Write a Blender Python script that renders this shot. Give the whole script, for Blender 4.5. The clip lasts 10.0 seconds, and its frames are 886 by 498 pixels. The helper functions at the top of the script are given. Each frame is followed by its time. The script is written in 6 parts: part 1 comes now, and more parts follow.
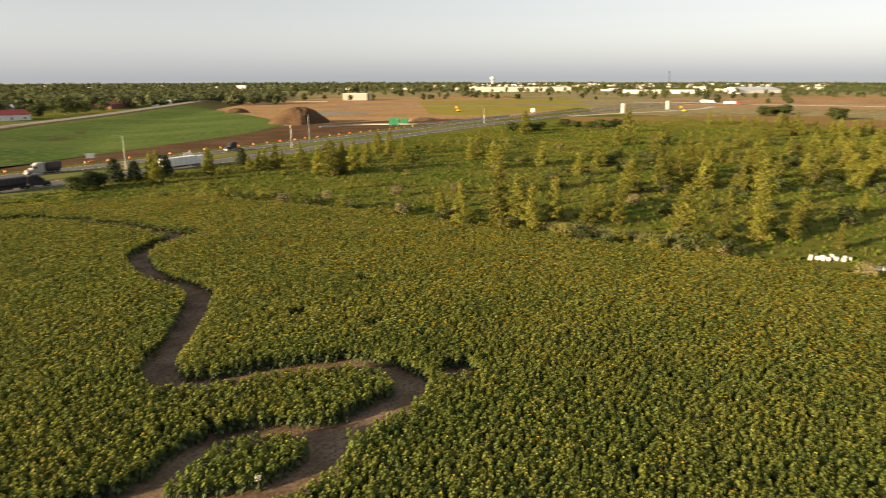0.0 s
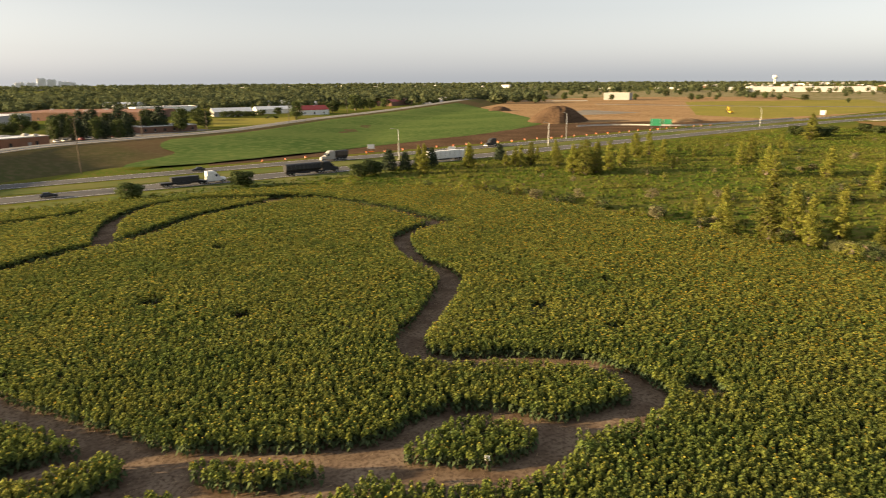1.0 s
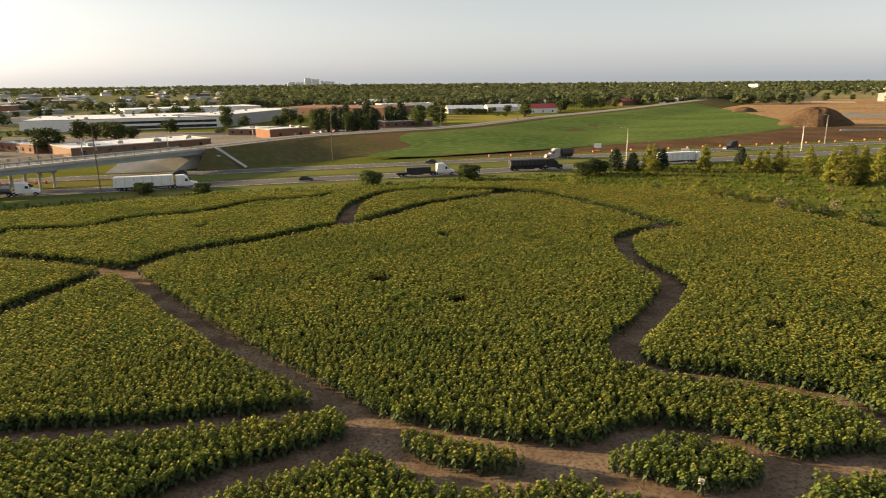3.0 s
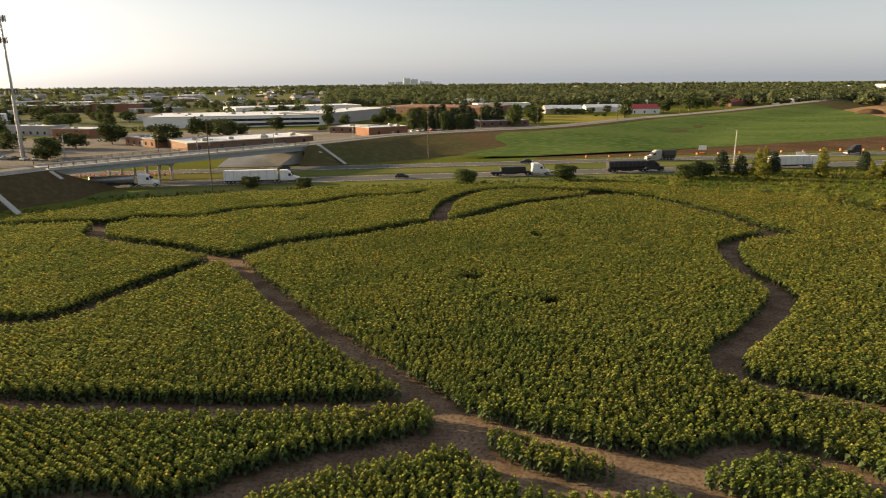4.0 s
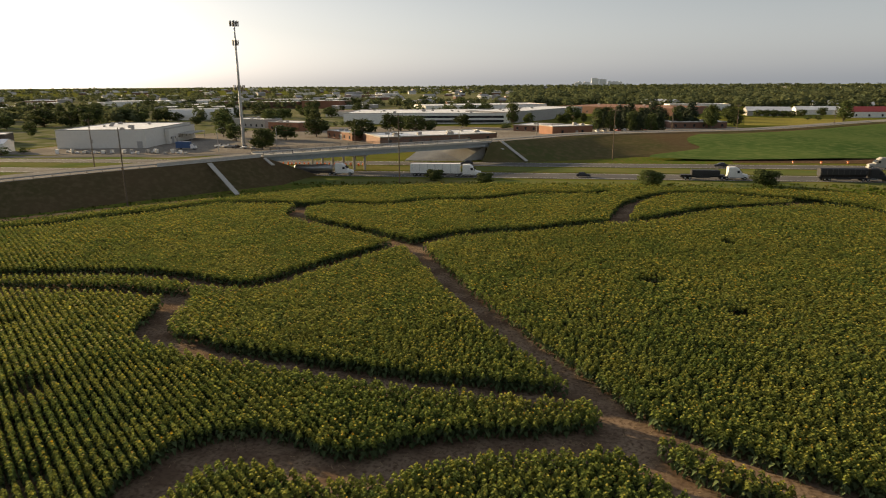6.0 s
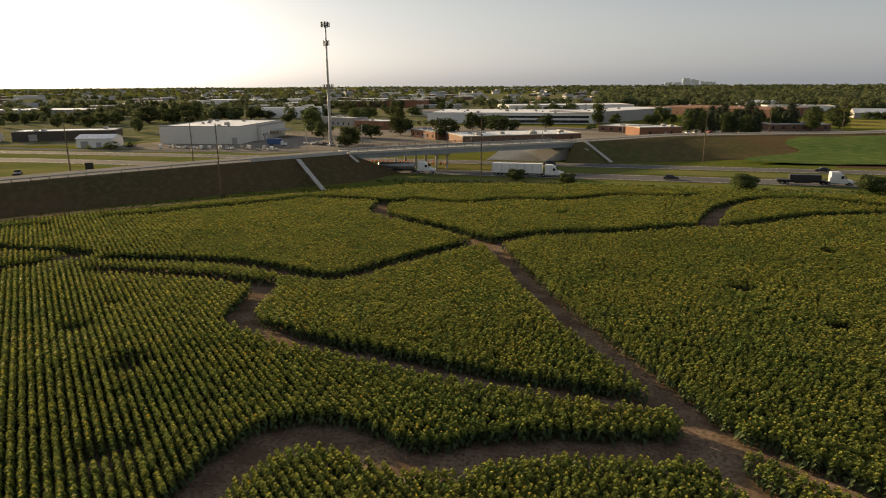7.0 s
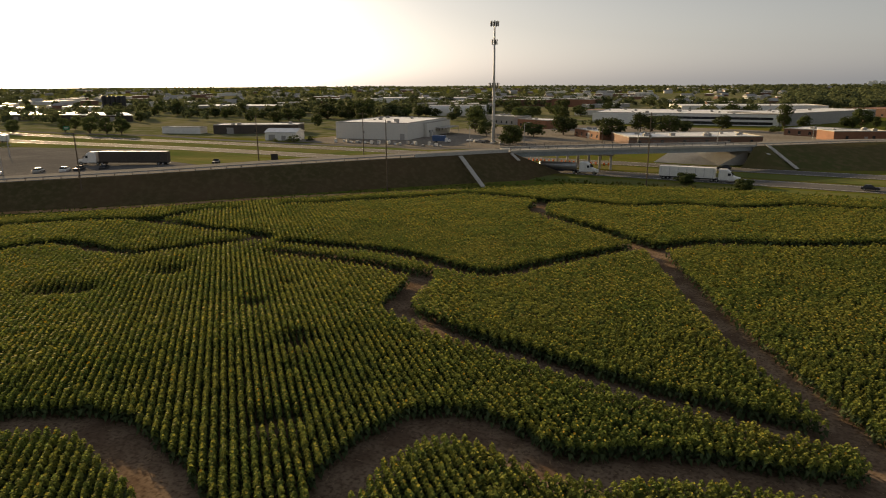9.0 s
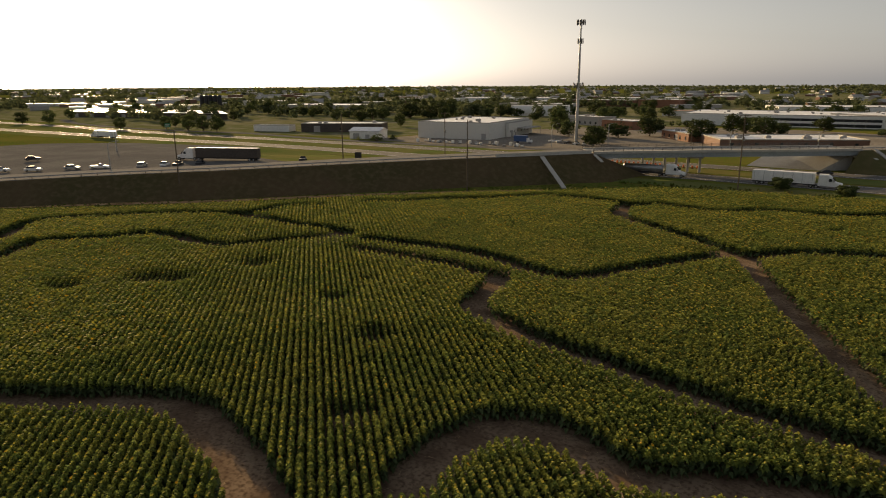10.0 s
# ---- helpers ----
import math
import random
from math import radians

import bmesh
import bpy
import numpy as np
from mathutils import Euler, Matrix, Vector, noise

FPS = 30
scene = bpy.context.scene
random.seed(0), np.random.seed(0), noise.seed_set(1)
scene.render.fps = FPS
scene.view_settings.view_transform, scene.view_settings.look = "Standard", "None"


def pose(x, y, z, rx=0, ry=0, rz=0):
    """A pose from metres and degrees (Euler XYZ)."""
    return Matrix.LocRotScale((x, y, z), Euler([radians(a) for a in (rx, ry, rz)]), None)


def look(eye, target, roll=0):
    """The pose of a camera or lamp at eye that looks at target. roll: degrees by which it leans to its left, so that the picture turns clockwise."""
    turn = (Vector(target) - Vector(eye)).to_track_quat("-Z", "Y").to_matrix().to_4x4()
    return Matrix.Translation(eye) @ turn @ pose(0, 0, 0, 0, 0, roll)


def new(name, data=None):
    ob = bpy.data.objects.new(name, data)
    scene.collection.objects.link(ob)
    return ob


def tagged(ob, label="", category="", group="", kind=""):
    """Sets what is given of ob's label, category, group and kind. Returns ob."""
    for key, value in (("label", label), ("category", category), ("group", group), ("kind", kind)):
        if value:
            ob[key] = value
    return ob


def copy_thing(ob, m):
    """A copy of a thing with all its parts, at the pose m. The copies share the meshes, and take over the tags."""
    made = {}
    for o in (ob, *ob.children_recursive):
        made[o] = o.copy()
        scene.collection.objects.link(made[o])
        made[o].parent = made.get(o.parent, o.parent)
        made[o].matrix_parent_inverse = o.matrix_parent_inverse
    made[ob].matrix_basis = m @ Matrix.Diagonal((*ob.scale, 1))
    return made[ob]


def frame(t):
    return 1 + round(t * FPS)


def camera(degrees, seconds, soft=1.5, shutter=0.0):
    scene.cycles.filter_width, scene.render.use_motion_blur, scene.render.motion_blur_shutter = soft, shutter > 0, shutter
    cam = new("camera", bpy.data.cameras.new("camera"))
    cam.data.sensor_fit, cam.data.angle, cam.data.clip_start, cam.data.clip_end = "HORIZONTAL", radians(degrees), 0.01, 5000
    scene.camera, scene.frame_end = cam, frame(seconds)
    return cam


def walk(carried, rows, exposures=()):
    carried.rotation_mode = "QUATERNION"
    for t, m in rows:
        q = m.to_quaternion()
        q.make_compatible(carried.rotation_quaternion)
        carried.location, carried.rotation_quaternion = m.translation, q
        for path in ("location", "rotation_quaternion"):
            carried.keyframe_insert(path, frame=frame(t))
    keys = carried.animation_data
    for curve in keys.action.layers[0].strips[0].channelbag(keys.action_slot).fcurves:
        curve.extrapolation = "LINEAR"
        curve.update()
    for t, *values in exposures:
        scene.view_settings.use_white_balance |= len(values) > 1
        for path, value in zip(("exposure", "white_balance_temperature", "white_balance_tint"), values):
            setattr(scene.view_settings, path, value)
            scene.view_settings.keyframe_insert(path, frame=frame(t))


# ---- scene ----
cam = camera(68.78, 10.0, soft=1.0, shutter=0.25)
# seconds, eye x y z, heading, tilt, lean (degrees)
ROWS = [
    (0.0, 0.133, -0.439, 31.861, -57.908, -14.767, -0.132),
    (0.5, 0.063, -0.369, 31.650, -46.541, -14.749, -0.295),
    (1.0, 0.036, -0.320, 31.457, -35.695, -14.711, -0.350),
    (1.5, 0.035, -0.272, 31.272, -28.408, -14.707, -0.368),
    (2.0, 0.027, -0.158, 31.086, -24.252, -14.669, -0.384),
    (2.5, 0.002, 0.001, 30.889, -20.271, -14.649, -0.418),
    (4.0, -0.154, 0.462, 30.399, -7.755, -14.572, -0.478),
    (4.5, -0.178, 0.550, 30.167, -3.747, -14.533, -0.461),
    (5.0, -0.199, 0.601, 29.903, 0.244, -14.522, -0.490),
    (5.5, -0.255, 0.615, 29.649, 4.186, -14.487, -0.460),
    (6.0, -0.324, 0.579, 29.398, 8.112, -14.437, -0.398),
    (7.5, -0.442, 0.448, 29.085, 18.762, -14.398, -0.299),
    (8.0, -0.514, 0.530, 29.039, 22.293, -14.404, -0.279),
    (8.5, -0.595, 0.623, 29.001, 25.847, -14.414, -0.268),
    (9.0, -0.652, 0.710, 29.001, 29.401, -14.420, -0.291),
    (9.5, -0.685, 0.748, 28.990, 32.967, -14.406, -0.285),
    (10.0, -0.734, 0.768, 28.971, 36.498, -14.395, -0.291),
]


def aim(x, y, z, heading, tilt, lean):
    h, v = radians(heading), radians(tilt)
    return look((x, y, z), (x - math.sin(h) * math.cos(v), y + math.cos(h) * math.cos(v), z + math.sin(v)), lean)


walk(cam, [(t, aim(*row)) for t, *row in ROWS],
     exposures=[(0.0, 1.57, 7300, 13), (1.2, 1.64, 7300, 13), (2.5, 1.59, 7250, 12.5), (5.0, 1.23, 7050, 12), (7.5, 0.83, 7100, 12.5), (10.0, 0.6, 7500, 13.5)])

# ---- world and sun ----
SUN_HEADING, SUN_HEIGHT = 64.0, 12.0
world = bpy.data.worlds.new("sky")
scene.world = world
world.use_nodes = True
wn = world.node_tree.nodes
sky = wn.new("ShaderNodeTexSky")
sky.sky_type, sky.sun_disc = "NISHITA", False
sky.sun_elevation, sky.sun_rotation = radians(SUN_HEIGHT), radians(-SUN_HEADING)
sky.altitude, sky.air_density, sky.dust_density, sky.ozone_density = 300, 1.0, 2.4, 2.0
# a thin, even layer of haze over the clear sky
haze = wn.new("ShaderNodeMixRGB")
haze.blend_type, haze.inputs[0].default_value, haze.inputs[2].default_value = "ADD", 1.0, (0.82, 1.04, 1.38, 1)
wn["Background"].inputs["Strength"].default_value = 0.05
pale = wn.new("ShaderNodeHueSaturation")
pale.inputs["Saturation"].default_value, pale.inputs["Value"].default_value = 0.36, 1.22
world.node_tree.links.new(sky.outputs[0], pale.inputs["Color"])
world.node_tree.links.new(pale.outputs[0], haze.inputs[1])
# the haze thickens towards the horizon
over, height, thick, low = wn.new("ShaderNodeTexCoord"), wn.new("ShaderNodeSeparateXYZ"), wn.new("ShaderNodeMapRange"), wn.new("ShaderNodeMixRGB")
world.node_tree.links.new(over.outputs["Generated"], height.inputs[0])
world.node_tree.links.new(height.outputs["Z"], thick.inputs["Value"])
thick.interpolation_type = "SMOOTHSTEP"
thick.inputs["From Min"].default_value, thick.inputs["From Max"].default_value = -0.02, 0.16
thick.inputs["To Min"].default_value, thick.inputs["To Max"].default_value = 1.0, 0.0
low.blend_type, low.inputs[2].default_value = "ADD", (1.2, 1.34, 1.5, 1)
world.node_tree.links.new(thick.outputs[0], low.inputs[0])
world.node_tree.links.new(haze.outputs[0], low.inputs[1])
world.node_tree.links.new(low.outputs[0], wn["Background"].inputs["Color"])
sun = new("sun", bpy.data.lights.new("sun", "SUN"))
sun.data.energy, sun.data.angle, sun.data.color = 5.0, radians(0.8), (1.0, 0.77, 0.45)
hs, es = radians(SUN_HEADING), radians(SUN_HEIGHT)
sun_way = Vector((-math.sin(hs) * math.cos(es), math.cos(hs) * math.cos(es), math.sin(es)))
sun.matrix_world = look(sun_way * 300, (0, 0, 0))

# ---- materials ----
rng = np.random.default_rng(7)


def mat(name, c1, c2, c3=None, scale=0.5, fine=8.0, rough=0.85, metal=0.0, bump=0.0, island=0.0, each=0.0, leaf=0.0, spec=0.3, stretch=None):
    """Two scales of noise between c1 and c2, with specks of c3; island and each vary the value per piece."""
    m = bpy.data.materials.new(name)
    m.use_nodes = True
    n, l = m.node_tree.nodes, m.node_tree.links
    b, out = n["Principled BSDF"], n["Material Output"]
    geo = n.new("ShaderNodeTexCoord")
    vec = geo.outputs["Object"]
    if stretch:
        mp = n.new("ShaderNodeMapping")
        mp.inputs["Scale"].default_value = stretch
        l.new(vec, mp.inputs["Vector"])
        vec = mp.outputs[0]
    big, small = n.new("ShaderNodeTexNoise"), n.new("ShaderNodeTexNoise")
    for t, s in ((big, scale), (small, scale * fine)):
        l.new(vec, t.inputs["Vector"])
        t.inputs["Scale"].default_value, t.inputs["Detail"].default_value = s, 4
    r1 = n.new("ShaderNodeValToRGB")
    r1.color_ramp.elements[0].position, r1.color_ramp.elements[1].position = 0.36, 0.64
    r1.color_ramp.elements[0].color, r1.color_ramp.elements[1].color = (*c1, 1), (*c2, 1)
    l.new(big.outputs[0], r1.inputs[0])
    r2 = n.new("ShaderNodeValToRGB")
    r2.color_ramp.elements[0].position, r2.color_ramp.elements[1].position = 0.45, 0.7
    l.new(small.outputs[0], r2.inputs[0])
    mix = n.new("ShaderNodeMixRGB")
    l.new(r2.outputs[0], mix.inputs[0])
    l.new(r1.outputs[0], mix.inputs[1])
    if c3 is None:
        c3 = tuple(0.75 * (a + d) / 2 for a, d in zip(c1, c2))
    mix.inputs[2].default_value = (*c3, 1)
    col = mix.outputs[0]
    for amount, node, sock in ((island, "ShaderNodeNewGeometry", "Random Per Island"), (each, "ShaderNodeObjectInfo", "Random")):
        if amount:
            src, hsv, rng_node = n.new(node), n.new("ShaderNodeHueSaturation"), n.new("ShaderNodeMapRange")
            l.new(src.outputs[sock], rng_node.inputs[0])
            rng_node.inputs["To Min"].default_value, rng_node.inputs["To Max"].default_value = 1 - amount, 1 + amount
            l.new(rng_node.outputs[0], hsv.inputs["Value"])
            l.new(col, hsv.inputs["Color"])
            col = hsv.outputs[0]
    l.new(col, b.inputs["Base Color"])
    b.inputs["Roughness"].default_value, b.inputs["Metallic"].default_value = rough, metal
    b.inputs["Specular IOR Level"].default_value = spec
    if bump:
        bp = n.new("ShaderNodeBump")
        bp.inputs["Strength"].default_value, bp.inputs["Distance"].default_value = bump, 0.05
        l.new(small.outputs[0], bp.inputs["Height"])
        l.new(bp.outputs[0], b.inputs["Normal"])
    if leaf:
        tr, ms = n.new("ShaderNodeBsdfTranslucent"), n.new("ShaderNodeMixShader")
        l.new(col, tr.inputs["Color"])
        ms.inputs[0].default_value = leaf
        l.new(b.outputs[0], ms.inputs[1])
        l.new(tr.outputs[0], ms.inputs[2])
        l.new(ms.outputs[0], out.inputs["Surface"])
    return m


def paint(name, c, rough=0.5, metal=0.0, each=0.0):
    d = tuple(v * 0.88 for v in c)
    return mat(name, c, d, tuple(v * 0.75 for v in c), scale=0.6, fine=9, rough=rough, metal=metal, each=each)


M = dict(
    grass=mat("meadow_grass", (0.065, 0.105, 0.018), (0.12, 0.125, 0.026), (0.15, 0.11, 0.04), scale=0.03, fine=22, bump=0.5, spec=0.0, rough=1.0),
    verge=mat("road_verge", (0.085, 0.12, 0.035), (0.16, 0.148, 0.06), (0.125, 0.13, 0.045), scale=0.05, fine=20, spec=0.0, rough=1.0),
    slope=mat("grassy_slope", (0.108, 0.075, 0.042), (0.07, 0.08, 0.03), (0.12, 0.096, 0.05), scale=0.025, fine=16, bump=0.3, spec=0.0, rough=1.0),
    dry=mat("dry_slope", (0.09, 0.064, 0.037), (0.066, 0.058, 0.027), (0.102, 0.078, 0.044), scale=0.05, fine=14, bump=0.25, spec=0.0, rough=1.0),
    soil=mat("bare_soil", (0.125, 0.085, 0.058), (0.225, 0.165, 0.115), (0.085, 0.056, 0.038), scale=0.3, fine=9, bump=0.6, spec=0.0, rough=1.0),
    dirt=mat("graded_dirt", (0.30, 0.19, 0.10), (0.22, 0.135, 0.07), (0.36, 0.25, 0.14), scale=0.02, fine=12, spec=0.0, rough=1.0),
    brown=mat("turned_soil", (0.085, 0.055, 0.034), (0.125, 0.08, 0.05), (0.06, 0.038, 0.025), scale=0.05, fine=15, bump=0.6, spec=0.0, rough=1.0),
    rust=mat("rust_weeds", (0.20, 0.12, 0.055), (0.17, 0.135, 0.05), (0.24, 0.15, 0.07), scale=0.03, fine=15, spec=0.0, rough=1.0),
    asphalt=mat("asphalt", (0.13, 0.125, 0.12), (0.17, 0.165, 0.155), (0.10, 0.10, 0.10), scale=0.08, fine=20, rough=1.0, spec=0.0),
    highway=mat("highway_surface", (0.115, 0.11, 0.105), (0.15, 0.142, 0.132), (0.09, 0.09, 0.09), scale=0.08, fine=20, rough=0.95, spec=0.03),
    concrete=mat("concrete", (0.40, 0.385, 0.35), (0.33, 0.32, 0.29), (0.46, 0.44, 0.41), scale=0.3, fine=10, rough=1.0, spec=0.0),
    roadbed=mat("worn_concrete_road", (0.23, 0.22, 0.20), (0.19, 0.182, 0.165), (0.27, 0.255, 0.235), scale=0.2, fine=12, rough=1.0, spec=0.0),
    yard=mat("worn_yard", (0.20, 0.18, 0.15), (0.26, 0.235, 0.2), (0.15, 0.135, 0.115), scale=0.05, fine=14, rough=1.0, spec=0.0),
    rail=paint("dark_rail", (0.09, 0.085, 0.08), 0.6),
    girder=mat("painted_girder", (0.27, 0.30, 0.31), (0.23, 0.255, 0.27), scale=0.3, rough=0.55),
    steel=mat("galvanised_steel", (0.42, 0.42, 0.41), (0.33, 0.33, 0.33), scale=0.8, rough=0.45, metal=0.7),
    dark=paint("dark_metal", (0.03, 0.03, 0.033), 0.5),
    wood=mat("weathered_pole", (0.10, 0.075, 0.05), (0.14, 0.105, 0.075), scale=1.0, rough=0.9),
    white=paint("white_paint", (0.78, 0.77, 0.74), 0.45),
    cream=mat("warehouse_panel", (0.62, 0.60, 0.55), (0.59, 0.57, 0.52), (0.57, 0.55, 0.50), scale=0.1, rough=0.7),
    roof=mat("white_roof", (0.80, 0.79, 0.77), (0.70, 0.69, 0.67), (0.58, 0.57, 0.55), scale=0.06, fine=9, rough=0.42, spec=0.6),
    metalroof=mat("metal_roof", (0.55, 0.57, 0.60), (0.47, 0.50, 0.54), scale=0.1, rough=0.35, metal=0.3),
    glare=mat("bare_metal_roof", (0.55, 0.55, 0.55), (0.48, 0.48, 0.48), scale=0.1, rough=0.3, metal=0.95),
    brick=mat("brick", (0.165, 0.088, 0.062), (0.14, 0.078, 0.056), (0.20, 0.115, 0.08), scale=0.4, fine=12),
    darkwall=mat("dark_sheet_wall", (0.075, 0.062, 0.052), (0.06, 0.05, 0.043), (0.09, 0.075, 0.062), scale=0.2),
    orange=mat("orange_brick", (0.25, 0.118, 0.07), (0.21, 0.10, 0.06), scale=0.3, fine=12),
    grey=mat("grey_wall", (0.34, 0.33, 0.31), (0.31, 0.30, 0.285), (0.29, 0.283, 0.27), scale=0.1),
    glass=paint("dark_glass", (0.03, 0.035, 0.04), 0.08),
    red=paint("red_paint", (0.32, 0.045, 0.04), 0.6),
    yellow=paint("yellow_paint", (0.65, 0.38, 0.03), 0.5),
    green=paint("sign_green", (0.02, 0.20, 0.10), 0.5),
    orangeplastic=paint("orange_plastic", (0.7, 0.16, 0.02), 0.5),
    rubber=paint("rubber", (0.02, 0.02, 0.02), 0.8),
    bark=mat("bark", (0.09, 0.07, 0.05), (0.14, 0.11, 0.08), scale=2.0),
    leafy=mat("tree_leaves", (0.048, 0.068, 0.023), (0.066, 0.086, 0.029), (0.082, 0.096, 0.034), scale=0.4, island=0.28, each=0.35, leaf=0.3, spec=0.1),
    young=mat("young_leaves", (0.125, 0.148, 0.02), (0.165, 0.168, 0.028), (0.20, 0.175, 0.036), scale=0.4, island=0.35, each=0.3, leaf=0.42),
    conifer=mat("conifer_needles", (0.02, 0.035, 0.015), (0.035, 0.05, 0.02), scale=0.8, island=0.3, leaf=0.1),
    olive=mat("grey_olive_leaves", (0.16, 0.15, 0.07), (0.20, 0.17, 0.09), scale=0.6, island=0.3, each=0.25, leaf=0.3),
    woods=mat("wood_canopy", (0.078, 0.098, 0.05), (0.10, 0.118, 0.058), (0.12, 0.13, 0.065), scale=0.015, fine=6, island=0.16, leaf=0.4, spec=0.0),
    town=mat("town_ground", (0.085, 0.105, 0.04), (0.15, 0.145, 0.07), (0.21, 0.195, 0.14), scale=0.01, fine=9, spec=0.0, rough=1.0),
    works=mat("dry_works_ground", (0.15, 0.145, 0.065), (0.22, 0.19, 0.10), (0.29, 0.24, 0.16), scale=0.012, fine=9, spec=0.0, rough=1.0),
    ripe=mat("ripe_field", (0.26, 0.22, 0.06), (0.20, 0.19, 0.05), scale=0.03, fine=12, spec=0.0, rough=1.0),
    soy=mat("soybean_leaves", (0.055, 0.10, 0.028), (0.10, 0.14, 0.042), (0.13, 0.16, 0.055), scale=0.012, fine=22, bump=0.8, stretch=(1.0, 2.2, 1.0), spec=0.0, rough=1.0),
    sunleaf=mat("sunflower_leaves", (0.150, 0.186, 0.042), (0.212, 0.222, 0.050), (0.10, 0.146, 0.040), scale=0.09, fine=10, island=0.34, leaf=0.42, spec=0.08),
    # older, bluer green, with the shade low in the crop painted in
    oldshadeleaf=mat("lower_sunflower_leaves", (0.068, 0.098, 0.042), (0.084, 0.112, 0.048), (0.058, 0.088, 0.038), scale=0.3, fine=6, island=0.3, leaf=0.2, spec=0.1),
    stalk=mat("sunflower_stalks", (0.07, 0.10, 0.03), (0.09, 0.11, 0.04), scale=1.0),
    petal=mat("sunflower_petals", (0.46, 0.28, 0.02), (0.38, 0.23, 0.02), (0.33, 0.23, 0.03), scale=0.05, fine=14, island=0.3, leaf=0.3),
    bud=mat("sunflower_buds", (0.36, 0.30, 0.045), (0.30, 0.275, 0.045), (0.23, 0.235, 0.04), scale=0.05, fine=14, island=0.35, leaf=0.3),
)


# ---- building blocks ----
def link(name, bm, material, parent=None, label=""):
    me = bpy.data.meshes.new(name)
    bm.to_mesh(me)
    bm.free()
    for m in material if isinstance(material, (list, tuple)) else (material,):
        me.materials.append(m)
    ob = new(name, me)
    if parent:
        ob.parent = parent
    if label:
        ob["label"] = label
    return ob


def part(name, bm, material, parent, label=""):
    return link(name, bm, material, parent, label)


def thing(name, m=None, label="", category="", group="", kind=""):
    ob = new(name)
    ob.empty_display_size = 0.5
    if m is not None:
        ob.matrix_basis = m
    return tagged(ob, label, category, group, kind)


def box(bm, x0, y0, z0, x1, y1, z1, m=None, bevel=0.0, mi=0):
    g = bmesh.ops.create_cube(bm, size=1.0)
    vs = g["verts"]
    for v in vs:
        v.co = Vector((x0 + (v.co.x + 0.5) * (x1 - x0), y0 + (v.co.y + 0.5) * (y1 - y0), z0 + (v.co.z + 0.5) * (z1 - z0)))
    fs = list({f for v in vs for f in v.link_faces})
    for f in fs:
        f.material_index = mi
    if bevel:
        es = list({e for v in vs for e in v.link_edges})
        r = bmesh.ops.bevel(bm, geom=es, offset=bevel, segments=2, affect="EDGES")
        vs = list({v for f in r["faces"] for v in f.verts} | {v for v in vs if v.is_valid})
    if m is not None:
        bmesh.ops.transform(bm, matrix=m, verts=vs)
    return bm


def boxm(*a, **k):
    return box(bmesh.new(), *a, **k)


def rod(bm, a, b, r0, r1=None, n=8):
    """A tapered round bar from a to b."""
    a, b = Vector(a), Vector(b)
    r1 = r0 if r1 is None else r1
    q = (b - a).to_track_quat("Z", "Y")
    rings = []
    for p, r in ((a, r0), (b, r1)):
        rings.append([bm.verts.new(p + q @ Vector((r * math.cos(2 * math.pi * i / n), r * math.sin(2 * math.pi * i / n), 0))) for i in range(n)])
    for i in range(n):
        bm.faces.new((rings[0][i], rings[0][(i + 1) % n], rings[1][(i + 1) % n], rings[1][i]))
    bm.faces.new(rings[0][::-1])
    bm.faces.new(rings[1])
    return bm


def rodm(*a, **k):
    return rod(bmesh.new(), *a, **k)


def strip(lefts, rights, bm=None):
    """A sheet between two rows of points."""
    bm = bm or bmesh.new()
    a = [bm.verts.new(p) for p in lefts]
    b = [bm.verts.new(p) for p in rights]
    for i in range(len(a) - 1):
        bm.faces.new((a[i], a[i + 1], b[i + 1], b[i]))
    return bm


def loft(sections, bm=None, close=True):
    """A solid through sections of equal point counts."""
    bm = bm or bmesh.new()
    rows = [[bm.verts.new(p) for p in s] for s in sections]
    k = len(rows[0])
    for a, b in zip(rows, rows[1:]):
        for i in range(k if close else k - 1):
            bm.faces.new((a[i], a[(i + 1) % k], b[(i + 1) % k], b[i]))
    if close:
        bm.faces.new(rows[0][::-1])
        bm.faces.new(rows[-1])
    bmesh.ops.recalc_face_normals(bm, faces=bm.faces)
    return bm


def polygon(points, z0, z1):
    """A flat slab with the given outline."""
    bm = bmesh.new()
    top = [bm.verts.new((x, y, z1)) for x, y in points]
    low = [bm.verts.new((x, y, z0)) for x, y in points]
    bm.faces.new(top)
    k = len(points)
    for i in range(k):
        bm.faces.new((top[i], low[i], low[(i + 1) % k], top[(i + 1) % k]))
    bmesh.ops.recalc_face_normals(bm, faces=bm.faces)
    return bm


def smooth_line(pts, step=2.0):
    """Catmull-Rom through the points."""
    p = [np.array(q, float) for q in pts]
    p = [2 * p[0] - p[1]] + p + [2 * p[-1] - p[-2]]
    out = []
    for i in range(1, len(p) - 2):
        n = max(1, int(np.linalg.norm(p[i + 1] - p[i]) / step))
        for k in range(n):
            u = k / n
            out.append(0.5 * (2 * p[i] + (p[i + 1] - p[i - 1]) * u + (2 * p[i - 1] - 5 * p[i] + 4 * p[i + 1] - p[i + 2]) * u * u
                              + (3 * p[i] - p[i - 1] - 3 * p[i + 1] + p[i + 2]) * u ** 3))
    out.append(p[-2])
    return np.array(out)


